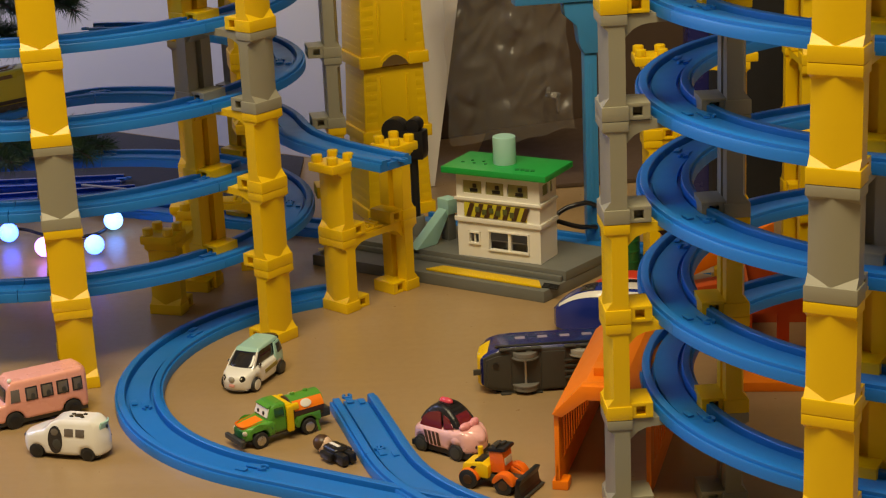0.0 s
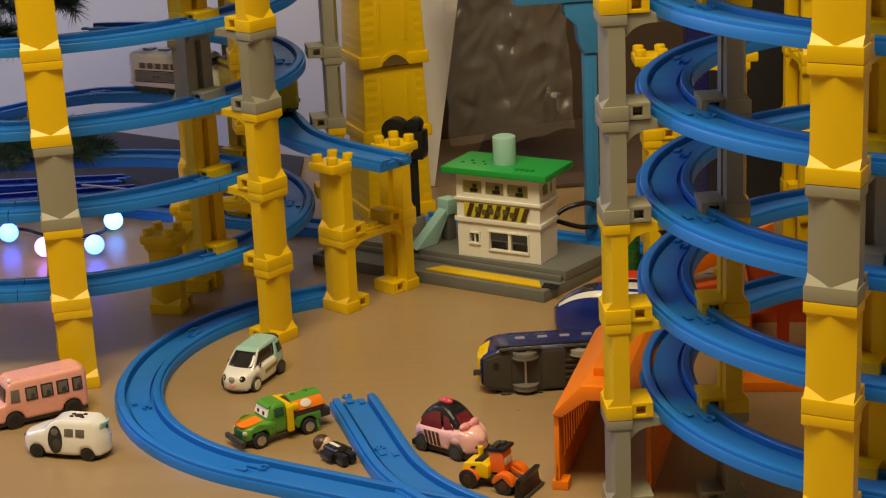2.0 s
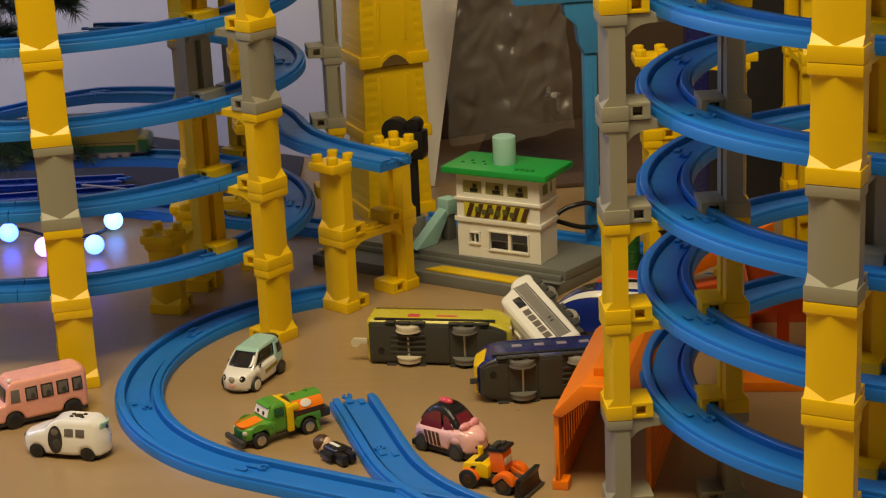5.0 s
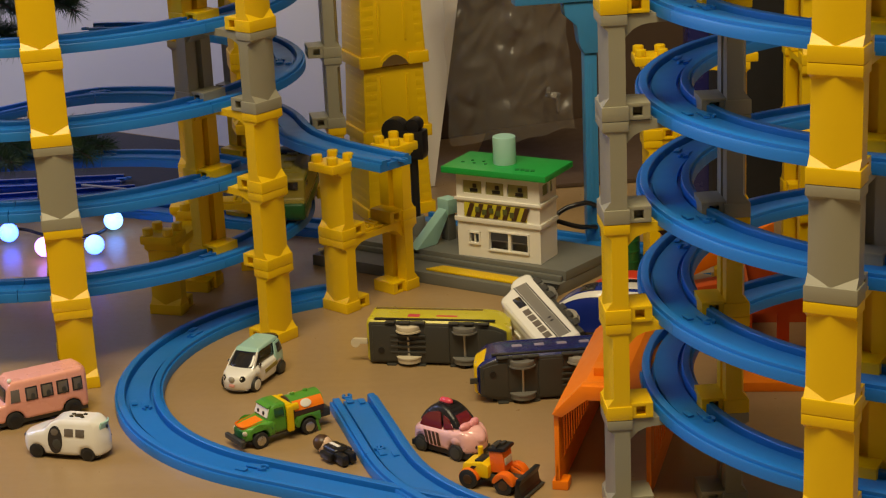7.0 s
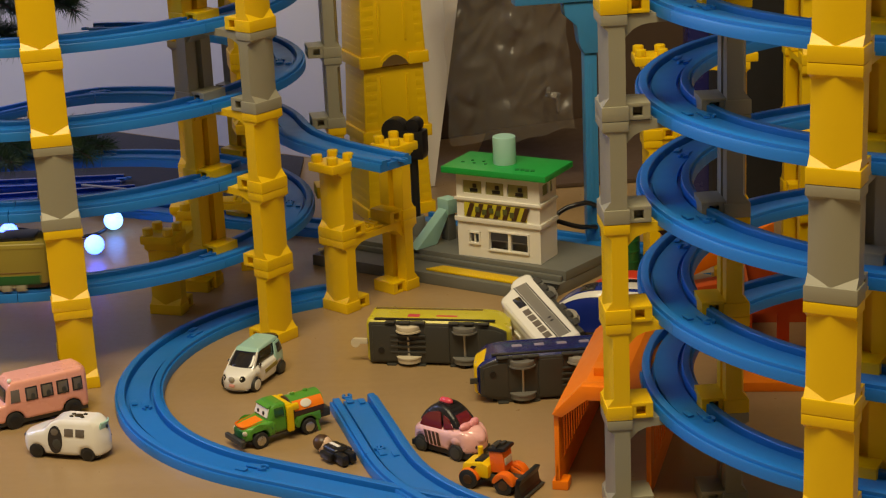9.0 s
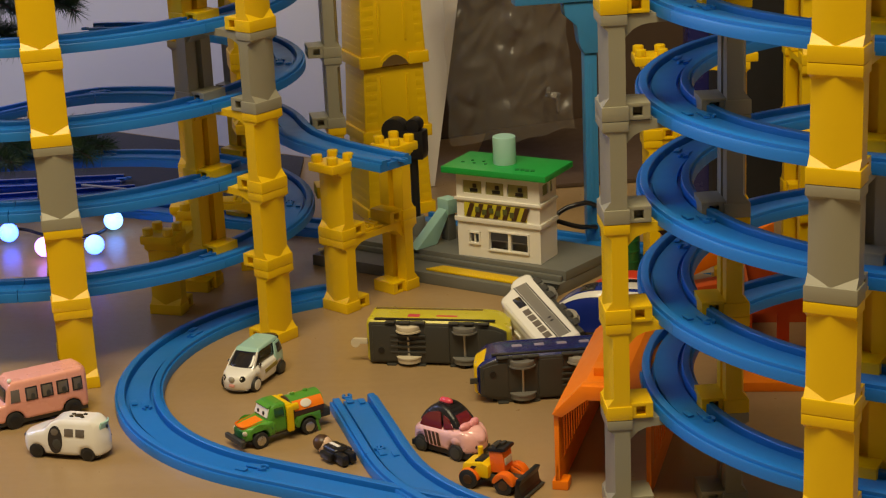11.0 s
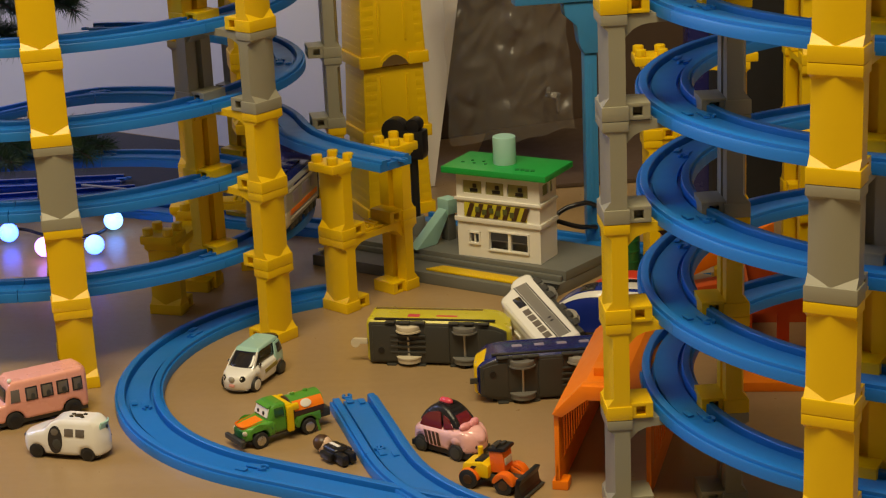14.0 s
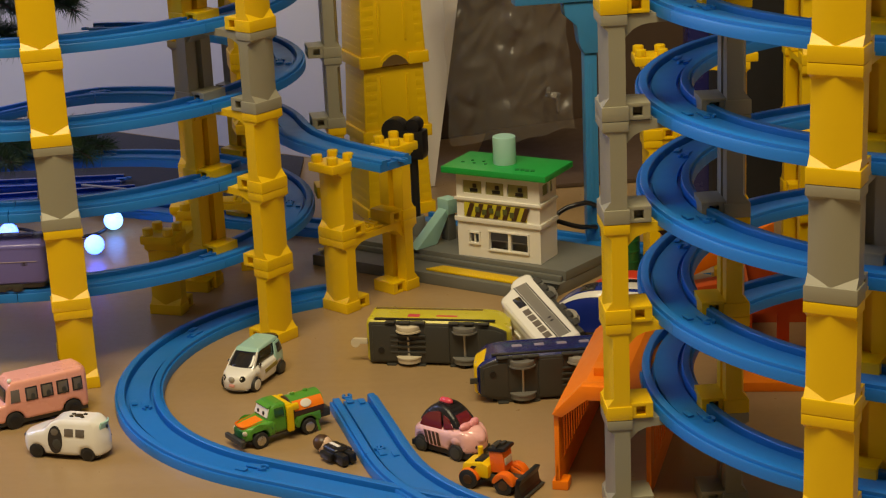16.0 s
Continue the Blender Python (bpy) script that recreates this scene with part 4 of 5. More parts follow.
    part("rear_box", box(-0.0405, 0, 0.0125, 0.009, 0.018, 0.0075, 0.0012), CHASSIS, t)
    wheels(t, (0.0215, -0.0225), 0.0110, 0.0066, rim=CHROME, rr=0.62)
    round_off(t, 0.022, 10, (0.014, 0.0360), (-0.050, -0.060), 0.24)


def bubble_car(m):
    t = thing("toy_pink_car", "small round pink die-cast car with dark roof and bow", "toy car", m)
    hw = 0.0140
    low = [(-0.0285, 0.006)] + arcs(-0.0165, 0.0055, 0.0068) + arcs(0.0150, 0.0055, 0.0068) + [(0.0285, 0.005), (0.0300, 0.012), (0.0275, 0.0190), (0.020, 0.0225), (0.010, 0.0215), (-0.018, 0.0205), (-0.0285, 0.0155)]
    part("body", prism(low, -hw, hw, "y", bev=0.0048, seg=4), ROSE, t)
    cabin = [(-0.0215 + 0.0385 * i / 14, 0.0185 + 0.0178 * math.sin(math.pi * (0.04 + 0.92 * i / 14)) ** 0.75) for i in range(15)]
    part("cabin", prism(cabin, -hw + 0.0022, hw - 0.0022, "y", bev=0.0055, seg=4), BLACK, t, "glossy dark roof")
    side_pair("side_window", [(-0.0185, 0.0200), (-0.0155, 0.0262), (-0.010, 0.0302), (-0.003, 0.0322), (0.0003, 0.0318), (0.0020, 0.0205)], hw - 0.0016, REDGLASS, t)
    side_pair("front_window", [(0.0040, 0.0210), (0.0030, 0.0305), (0.0075, 0.0285), (0.0125, 0.0225)], hw - 0.0016, REDGLASS, t)
    part("windscreen", box(0.0128, 0, 0.0275, 0.0010, 0.015, 0.0080, 0.0004, ry=-42), REDGLASS, t)
    part("nose", ball(0.0165, 0, 0.0150, 0.0142, 0.0148, 0.0088, 20), ROSE, t)
    part("roof_knob", merge(ball(-0.002, 0, 0.0368, 0.0052, 0.0042, 0.0026, 14), ball(-0.0055, 0.0, 0.0368, 0.0028, 0.004, 0.0024, 12)), CHERRY, t, "red ornament on the roof")
    part("bow", merge(ball(0.0190, -0.0070, 0.0240, 0.0030, 0.0056, 0.0030, 14), ball(0.0190, 0.0045, 0.0245, 0.0030, 0.0056, 0.0030, 14), ball(0.0192, -0.0015, 0.0242, 0.0026, 0.0022, 0.0024, 12)), BOWPINK, t, "deep pink bow")
    for s in (-1, 1):
        part("ear", prism([(0.0075, 0.0205), (0.0135, 0.0205), (0.0100, 0.0262)], s * 0.0085, s * 0.0125, "y", bev=0.0008), ROSE, t)
        part("eye", ball(0.0288, s * 0.0080, 0.0108, 0.0008, 0.0014, 0.0020, 10), BLACK, t)
        deco = part("side_print", prism([(-0.0135, 0.0185), (-0.0005, 0.0185), (0.0010, 0.0075), (-0.0110, 0.0085)], s * (hw - 0.0004), s * (hw + 0.0002), "y"), ROSE, t)
        part("print_bars", merge(*[prism([(-0.0125 + i * 0.0036, 0.0180), (-0.0103 + i * 0.0036, 0.0180), (-0.0080 + i * 0.0034, 0.0085), (-0.0102 + i * 0.0034, 0.0085)], s * (hw + 0.0001), s * (hw + 0.0006), "y") for i in range(4)]), BROWN, deco)
    part("chassis", box(0, 0, 0.0045, 0.052, 0.024, 0.004), BLACK, t)
    wheels(t, (-0.0165, 0.0150), 0.0112, 0.0060, rim=CHASSIS, rr=0.7)
    round_off(t, 0.018, 13, (0.008, 0.0300), (-0.012, -0.0285), 0.22, ends=0.0045)


def loader(m):
    t = thing("toy_loader", "small orange and yellow die-cast wheel loader with dark blade", "toy loader", m)
    part("chassis", box(0, 0, 0.0085, 0.046, 0.012, 0.006, 0.001), CHASSIS, t)
    part("rear_body", prism([(-0.024, 0.009), (0.000, 0.009), (0.000, 0.0195), (-0.006, 0.0215), (-0.022, 0.0185)], -0.0095, 0.0095, "y", bev=0.0014), YELLOW, t, "yellow engine cover")
    part("vent", merge(*[box(-0.0095, 0, 0.0212 - 0.0003 * i, 0.007, 0.013, 0.0012, 0.0003) for i in range(2)]), BLACK, t)
    cab = part("cab", box(0.0055, 0.002, 0.0225, 0.0125, 0.0145, 0.0180, 0.0016, ry=-6), CABRED, t, "orange-red cab")
    part("cab_roof", box(0.0055, 0.002, 0.0328, 0.0150, 0.0165, 0.0030, 0.0009, ry=-6), BLACK, cab)
    part("roof_tool", merge(cyl(0.004, -0.001, 0.0352, 0.0018, 0.011, "y", seg=12), box(0.007, 0.004, 0.0352, 0.003, 0.006, 0.0022, 0.0004)), CHASSIS, cab)
    part("cab_face", box(0.0124, 0.001, 0.0235, 0.0010, 0.0110, 0.0055, 0.0004, ry=-6), CREAM, cab)
    for s in (-1, 1):
        part("front_fender", prism(arcs(0.0145, 0.0085, 0.0094, 10) + [(0.0215, 0.0085), (0.0145, 0.0145), (0.0075, 0.0085)], s * 0.0065, s * 0.0145, "y", bev=0.0009), CABRED, t)
        part("arm", prism([(0.010, 0.0130), (0.0265, 0.0070), (0.0285, 0.0095), (0.012, 0.0165)], s * 0.0040, s * 0.0062, "y", bev=0.0005), CABRED, t)
        part("rear_fender", prism(arcs(-0.0160, 0.0075, 0.0085, 10) + [(-0.010, 0.0075), (-0.0160, 0.0125), (-0.022, 0.0075)], s * 0.0070, s * 0.0130, "y", bev=0.0008), CABRED, t)
    part("exhaust", cyl(-0.015, 0.007, 0.0225, 0.0022, 0.009, seg=12), YELLOW, t)
    blade = part("blade", prism([(0.0255, 0.001), (0.0335, 0.001), (0.0310, 0.0050), (0.0300, 0.0115), (0.0320, 0.0165), (0.0275, 0.0165), (0.0262, 0.0100)], -0.0165, 0.0165, "y", bev=0.0006), BLACK, t, "black dozer blade")
    part("blade_edge", box(0.0340, 0, 0.0018, 0.0022, 0.033, 0.0016, 0.0003), CHASSIS, blade)
    wheels(t, (-0.0160, 0.0145), 0.0100, 0.0078, w=0.0075, rim=BROWN, rr=0.5)
    for s in (-1, 1):
        part("stripe", prism([(-0.019, 0.0115), (-0.015, 0.0115), (-0.010, 0.0180), (-0.014, 0.0180)], s * 0.0093, s * 0.0099, "y"), BLACK, t)


bus(pose(-0.3270, 1.3665, 0, 0, 0, 208) @ Matrix.Scale(1.05, 4))
van(pose(-0.2885, 1.2915, 0, 0, 0, 164) @ Matrix.Scale(1.03, 4))
hatchback(pose(-0.1605, 1.4245, 0, 0, 0, 245) @ Matrix.Diagonal((1.11, 1.04, 1.0, 1)))
truck(pose(-0.1330, 1.3055, 0, 0, 0, 214) @ Matrix.Scale(0.96, 4))
bubble_car(pose(-0.0005, 1.2655, 0, 0, 0, -40) @ Matrix.Scale(1.05, 4))
loader(pose(0.0290, 1.2000, 0, 0, 0, -30) @ Matrix.Scale(0.92, 4))


def doll():
    """A small plastic figure lying on its back, one plain mesh in several colours."""
    bits = [(ball(0, 0, 0.0085, 0.0075, 0.0072, 0.0078), SKIN), (ball(-0.0020, -0.0008, 0.0098, 0.0082, 0.0078, 0.0074), BROWN), (box(0.0175, 0, 0.0075, 0.020, 0.0150, 0.0120, 0.0035, seg=3), BLACK),
            (box(0.0165, 0, 0.0132, 0.013, 0.0034, 0.0016, 0.0006), WHITE), (box(0.031, 0.0042, 0.0062, 0.014, 0.0072, 0.0095, 0.0025), BLACK), (box(0.031, -0.0042, 0.0062, 0.014, 0.0072, 0.0095, 0.0025), BLACK),
            (box(0.0175, 0.0095, 0.0065, 0.016, 0.0055, 0.0070, 0.0022), BLACK), (box(0.0175, -0.0095, 0.0065, 0.016, 0.0055, 0.0070, 0.0022), BLACK)]
    bm, mats = bmesh.new(), []
    for b, mat in bits:
        if mat not in mats:
            mats.append(mat)
        me = bpy.data.meshes.new("tmp")
        b.to_mesh(me)
        b.free()
        n = len(bm.faces)
        bm.from_mesh(me)
        bpy.data.meshes.remove(me)
        bm.faces.ensure_lookup_table()
        for f in bm.faces[n:]:
            f.material_index = mats.index(mat)
    me = bpy.data.meshes.new("doll")
    bm.to_mesh(me)
    bm.free()
    for mat in mats:
        me.materials.append(mat)
    smooth_by_angle(me, 50)
    ob = new("doll", me)
    ob.matrix_world = pose(-0.0950, 1.2690, 0, 0, 0, -52) @ Matrix.Scale(0.86, 4)
    return tagged(ob, "small plastic doll in a black suit lying down", "doll")


doll()


# ---- toy trains ----
def rolling_stock(name, label, length, body_mat, roof_mat, bands=(), nose="flat", windows=(), height=0.0455, end_mat=None, wheel_mat=None, face_mat=None, bogie_mat=None, roof_drop=0.0045):
    """A car along x, nose at +x, wheels on z=0: chassis with four wheels, body, roof, windows, coupling.
    bands: (z, height, material) along both sides; windows: (x, z, width, height, material)."""
    t = thing(name, label, "toy train")
    L, hw = length / 2, 0.0191
    blunt = (L - 0.026, L, 0.42 if nose == "bull" else 0.0)
    ch = part("chassis", taper(merge(box(0, 0, 0.0105, length - 0.006, 0.0345, 0.0075, 0.0012), box(0, 0, 0.0072, length * 0.17, 0.031, 0.0032, 0.001), box(L * 0.74, 0, 0.0072, length * 0.17, 0.029, 0.0030, 0.001), box(-L * 0.72, 0, 0.0072, length * 0.18, 0.031, 0.0030, 0.001)), *blunt), CHASSIS, t, "dark grey underframe")
    for i in range(4):
        part("underframe_rib", box(-length * 0.20, -0.0072 + 0.0048 * i, 0.0062, 0.030, 0.0016, 0.0026, 0.0004), CHASSIS, ch)
    for x in (-L * 0.78, L * 0.78):
        part("screw", cyl(x, 0.006, 0.0056, 0.0026, 0.0014, seg=12), BLACK, ch)
    for k, x in enumerate((-length * 0.20, length * 0.19)):
        part("axle", cyl(x, 0, 0.0064, 0.0011, 0.026, "y", seg=10), CHROME, ch, "bare metal axle")
        for s in (-1, 1):
            w = part("wheel", merge(cyl(x, s * 0.0140, 0.0098, 0.0104, 0.0042, "y", seg=28, bev=0.0006), cyl(x, s * 0.0114, 0.0098, 0.0112, 0.0012, "y", seg=28)), (wheel_mat or WHEELGREY) if k == 0 else DARKWHEEL, ch, "cream rubber-tyred wheel" if k == 0 and wheel_mat else "grey wheel")
            part("hub", cyl(x, s * 0.0163, 0.0098, 0.0028, 0.001, "y", seg=10), CHASSIS, w)
    if nose == "round":
        side = [(-L, 0.0105), (L - 0.003, 0.0085), (L, 0.014), (L - 0.0015, 0.0225), (L - 0.008, 0.0295), (L - 0.0165, 0.0335), (L - 0.0225, height - 0.003), (L - 0.029, height), (-L + 0.002, height), (-L, height - 0.003)]
    elif nose == "step":
        side = [(-L, 0.0105), (L - 0.003, 0.0075), (L, 0.0110), (L + 0.0005, 0.0180), (L - 0.0015, 0.0250), (L - 0.0060, 0.0290), (L - 0.0110, 0.0310), (L - 0.0165, height - 0.003), (L - 0.0215, height), (-L + 0.002, height), (-L, height - 0.003)]
    elif nose == "cab":
        side = [(-L, 0.0105), (L - 0.001, 0.0085), (L, 0.012), (L - 0.001, 0.0235), (L - 0.010, 0.0250), (L - 0.0125, height - 0.002), (L - 0.018, height), (-L + 0.002, height), (-L, height - 0.003)]
    elif nose == "bull":
        side = [(-L, 0.0105), (L - 0.002, 0.0085), (L, 0.013), (L - 0.0005, 0.024), (L - 0.003, 0.034), (L - 0.0075, height - 0.002), (L - 0.013, height), (-L + 0.002, height), (-L, height - 0.003)]
    else:
        side = [(-L, 0.0105), (L - 0.001, 0.0085), (L, 0.012), (L - 0.001, 0.026), (L - 0.004, height - 0.004), (L - 0.009, height), (-L + 0.002, height), (-L, height - 0.003)]
    part("body", taper(prism(side, -hw, hw, "y", bev=0.0042 if nose in ("round", "bull", "step") else 0.0022, seg=3), *blunt), body_mat, t)
    cap = [(-hw - 0.0004, height - roof_drop), (-hw - 0.0001, height - roof_drop * 0.5), (-hw + 0.0028, height - 0.0006), (-hw + 0.008, height + 0.0012), (0, height + 0.0020), (hw - 0.008, height + 0.0012), (hw - 0.0028, height - 0.0006), (hw + 0.0001, height - roof_drop * 0.5), (hw + 0.0004, height - roof_drop)]
    part("roof", prism(cap, -L + 0.003, L - 0.027, "x", bev=0.0006), roof_mat, t)
    for i in range(4):
        part("roof_vent", box(-L * 0.72 + L * 0.36 * i, 0, height + 0.0022, 0.012, 0.010, 0.0018, 0.0005), roof_mat, t)
    for s in (-1, 1):
        for x, z, w, h, mat in windows:
            part("window", box(x, s * (hw + 0.0001), z, w, 0.0009, h, 0.0004), mat, t)
        for z, h, mat in bands:
            part("band", box(-0.003, s * (hw + 0.00005), z, length - 0.020, 0.0008, h, 0.0003), mat, t)
        for x in (-length * 0.22, length * 0.22):
            part("bogie_frame", merge(box(x, s * 0.0180, 0.0088, 0.034, 0.0016, 0.0036, 0.0006), *[box(x + dx, s * 0.0187, 0.0072, 0.0085, 0.0014, 0.0058, 0.0010) for dx in (-0.0125, 0, 0.0125)]), bogie_mat or CHASSIS, t)
        part("headlamp", ball(L - 0.0012, s * 0.0105, 0.0195, 0.0014, 0.0020, 0.0020, 10), CREAM, t)
    slope = {"round": (L - 0.0198, -52), "step": (L - 0.0138, -30), "cab": (L - 0.0112, -8), "bull": (L - 0.0050, -26), "flat": (L - 0.0022, -14)}[nose]
    part("windscreen", box(slope[0], 0, 0.0375 if nose != "flat" else 0.0345, 0.0012, 0.026, 0.0070, 0.0004, ry=slope[1]), face_mat or GLASS, t)
    if end_mat:
        part("end_panel", prism([(L - 0.0120, 0.0095), (L - 0.0010, 0.0075), (L + 0.0010, 0.0135), (L - 0.0002, 0.0235), (L - 0.0120, 0.0245)], -hw - 0.0004, hw + 0.0004, "y", bev=0.0030, seg=3) if nose != "bull" else taper(prism([(L - 0.0075, 0.0125), (L - 0.0010, 0.0105), (L + 0.0012, 0.0145), (L + 0.0004, 0.0235), (L - 0.0020, 0.034), (L - 0.0120, 0.036)], -hw - 0.0005, hw + 0.0005, "y", bev=0.0018, seg=3), *blunt), end_mat, t)
    part("coupling", merge(box(-L - 0.004, 0, 0.0105, 0.010, 0.005, 0.0025, 0.0005), cyl(-L - 0.0095, 0.0015, 0.0105, 0.0040, 0.0028, seg=12)), CREAM, t)
    part("coupling", box(L + 0.002, 0, 0.0095, 0.006, 0.0045, 0.0025, 0.0005), CHASSIS, t)
    return t


yellow_loco = rolling_stock("yellow_locomotive", "mustard yellow toy diesel locomotive with brown roof", 0.122, DULLYELLOW, BRONZE, [(0.0135, 0.0040, BLACK)], "bull", wheel_mat=CREAM, face_mat=DULLYELLOW, roof_drop=0.0080,
                            windows=[(-0.022, 0.0225, 0.010, 0.0060, CHERRY), (0.006, 0.0225, 0.018, 0.0022, CHERRY)])
white_car = rolling_stock("white_railcar", "white toy railcar with grey side band and blunt nose", 0.106, PAINT_WHITE, PAINT_WHITE, [(0.0225, 0.0095, BANDGREY), (0.0282, 0.0010, BLACK), (0.0168, 0.0010, BLACK)], "step",
                          windows=[(-0.036 + 0.0095 * i, 0.0335, 0.0078, 0.0060, SMOKE) for i in range(5)] + [(0.0185, 0.0330, 0.0150, 0.0070, GLASS), (-0.022, 0.0220, 0.0024, 0.0030, BLACK), (-0.017, 0.0220, 0.0024, 0.0030, BLACK)])
green_loco = rolling_stock("green_locomotive", "olive yellow and green toy diesel locomotive", 0.130, OLIVE, OLIVE, [(0.0140, 0.0075, DEEPGREEN), (0.0205, 0.0007, BRONZE)], "cab", end_mat=DEEPGREEN, bogie_mat=GREY,
                           windows=[(0.0385, 0.0350, 0.0042, 0.0055, GLASS), (0.0325, 0.0350, 0.0034, 0.0055, BROWN), (0.0, 0.0415, 0.016, 0.0040, DEEPGREEN), (0.0360, 0.0415, 0.022, 0.0030, DEEPGREEN)])
part("rear_grille", box(-0.040, 0, 0.0473, 0.030, 0.026, 0.0030, 0.0008), BLACK, green_loco)
part("front_beam", box(0.0600, 0, 0.0240, 0.004, 0.034, 0.0024, 0.0006), OLIVE, green_loco)
silver_loco = rolling_stock("silver_locomotive", "silver grey toy locomotive with orange stripe and cream face", 0.100, SILVER, NAVY, [(0.0400, 0.0030, WHITE), (0.0200, 0.0048, ORANGE), (0.0145, 0.0016, WHITE)], "flat", end_mat=CREAM,
                            windows=[(-0.032, 0.0315, 0.012, 0.0100, LILAC), (-0.010, 0.0315, 0.020, 0.0100, LILAC), (0.020, 0.0315, 0.016, 0.0100, LILAC)])
part("rear_frame", box(-0.0490, 0, 0.027, 0.0030, 0.0386, 0.036, 0.0008), BLACK, silver_loco, "black gangway end")
purple_loco = rolling_stock("purple_locomotive", "purple toy locomotive with light grille stripes", 0.135, PURPLE, PURPLE, [(0.0300, 0.0008, LILAC)], "bull", face_mat=GLASS,
                            windows=[(0.010, 0.0380, 0.0035, 0.0030, GLASS), (0.018, 0.0385, 0.0035, 0.0030, GLASS), (-0.020, 0.0240, 0.0050, 0.0024, GLASS), (-0.050, 0.0280, 0.0034, 0.0026, GLASS)])
for zz in (0.0160, 0.0195, 0.0230, 0.0265):
    for sy in (-1, 1):
        part("grille_stripe", box(0.0500, sy * 0.0192, zz, 0.017, 0.0012, 0.0016, 0.0004), CREAM, purple_loco)
navy_loco = rolling_stock("navy_locomotive", "navy blue and yellow toy locomotive lying on its side", 0.118, NAVY, NAVY, [(0.0135, 0.0040, BLACK)], "bull", end_mat=YELLOW,
                          windows=[(-0.030 + 0.018 * i, 0.0300, 0.008, 0.0050, LILAC) for i in range(4)])
def bullet_train():
    """A bullet train's front car along x, nose at +x: a loft with a long drooping nose and two white swooshes."""
    t = thing("blue_bullet_train", "royal blue toy bullet train with white swooshes behind the tunnel", "toy train")
    L, hw, top = 0.058, 0.0191, 0.043

    def skin(x, th, out=0.0):
        """The point of the hull at x, th from 0 (one sill) to pi (the other), pushed out a little."""
        u = max(0.0, min(1.0, (x + 0.002) / (L + 0.002)))
        w = hw * max(0.0, 1 - u ** 4.0) ** 0.5 + 0.0008 + out
        h = (top - 0.006) * (1 - 0.62 * u ** 3.0) + out
        c, q = math.cos(th), math.sin(th)
        return (x, w * math.copysign(abs(c) ** 0.55, c), 0.006 + h * max(0.0, q) ** 0.6)

    def loft(x0, x1, lo, hi, out, thick=0.0):
        bm = bmesh.new()
        rows = []
        for i in range(31):
            x = x0 + (x1 - x0) * i / 30
            a, b = lo(i / 30), hi(i / 30)
            rows.append([bm.verts.new(skin(x, a + (b - a) * k / 16, out)) for k in range(17)])
        for p, q in zip(rows, rows[1:]):
            for k in range(16):
                bm.faces.new((p[k], p[k + 1], q[k + 1], q[k]))
        if not thick:
            bm.faces.new(rows[0])
            bm.faces.new(rows[-1])
            for p, q in zip(rows, rows[1:]):
                bm.faces.new((p[0], q[0], q[16], p[16]))
        bmesh.ops.recalc_face_normals(bm, faces=bm.faces)
        return bm
    part("body", loft(-L, L, lambda f: 0.0, lambda f: math.pi, 0.0), ROYAL, t)
    for s in (0, 1):
        def lo(f, s=s):
            a = 0.60 + 0.35 * f
            return math.pi - a - 0.50 + 0.2 * f if s else a

        def hi(f, s=s):
            a = 0.60 + 0.35 * f
            return math.pi - a if s else a + 0.50 - 0.2 * f
        part("swoosh", loft(-L + 0.001, L - 0.006, lo, hi, 0.0005, 1), PAINT_WHITE, t, "white curved stripe")
    part("roof_stripe", loft(-L + 0.001, -0.002, lambda f: 1.36, lambda f: 1.78, 0.0005, 1), PAINT_WHITE, t)
    part("windscreen", loft(0.020, 0.034, lambda f: 1.25 + 0.1 * f, lambda f: 1.89 - 0.1 * f, 0.0006, 1), GLASS, t)
    part("chassis", box(-0.006, 0, 0.006, 0.094, 0.030, 0.007, 0.0012), CHASSIS, t)
    for x in (-0.034, 0.022):
        for sy in (-1, 1):
            part("wheel", cyl(x, sy * 0.0135, 0.0062, 0.0062, 0.005, "y", seg=18, bev=0.0005), DARKWHEEL, t)
    return t


def red_car():
    """A low rounded toy car that mostly hides behind the pier."""
    t = thing("toy_red_car", "small red toy car with a white side mark", "toy car")
    low = [(-0.034, 0.006)] + arcs(-0.020, 0.0055, 0.0068) + arcs(0.020, 0.0055, 0.0068) + [(0.034, 0.005), (0.0355, 0.012), (0.028, 0.0185), (0.012, 0.0215), (-0.030, 0.0210), (-0.035, 0.014)]
    part("body", prism(low, -0.0150, 0.0150, "y", bev=0.0050, seg=4), SIGNALRED, t)
    part("cabin", prism([(0.012, 0.019), (0.003, 0.0285), (-0.016, 0.0290), (-0.026, 0.019)], -0.0125, 0.0125, "y", bev=0.0045, seg=3), SIGNALRED, t)
    part("windscreen", box(0.0085, 0, 0.0245, 0.0012, 0.019, 0.0080, 0.0004, ry=-45), GLASS, t)
    for s in (-1, 1):
        part("side_window", box(-0.007, s * 0.0124, 0.0245, 0.014, 0.0010, 0.0052, 0.0005), GLASS, t)
        part("side_mark", merge(box(0.0005, s * 0.0150, 0.0150, 0.013, 0.0008, 0.0024, 0.0003), box(-0.005, s * 0.0150, 0.0120, 0.0024, 0.0008, 0.0050, 0.0003)), WHITE, t, "white printed mark")
    part("chassis", box(0, 0, 0.0045, 0.060, 0.024, 0.004), BLACK, t)
    wheels(t, (-0.020, 0.020), 0.0120, 0.0060, rim=CHASSIS, rr=0.7)
    round_off(t, 0.020, 12, (0.012, 0.0355), (-0.016, -0.035), 0.25)
    return t


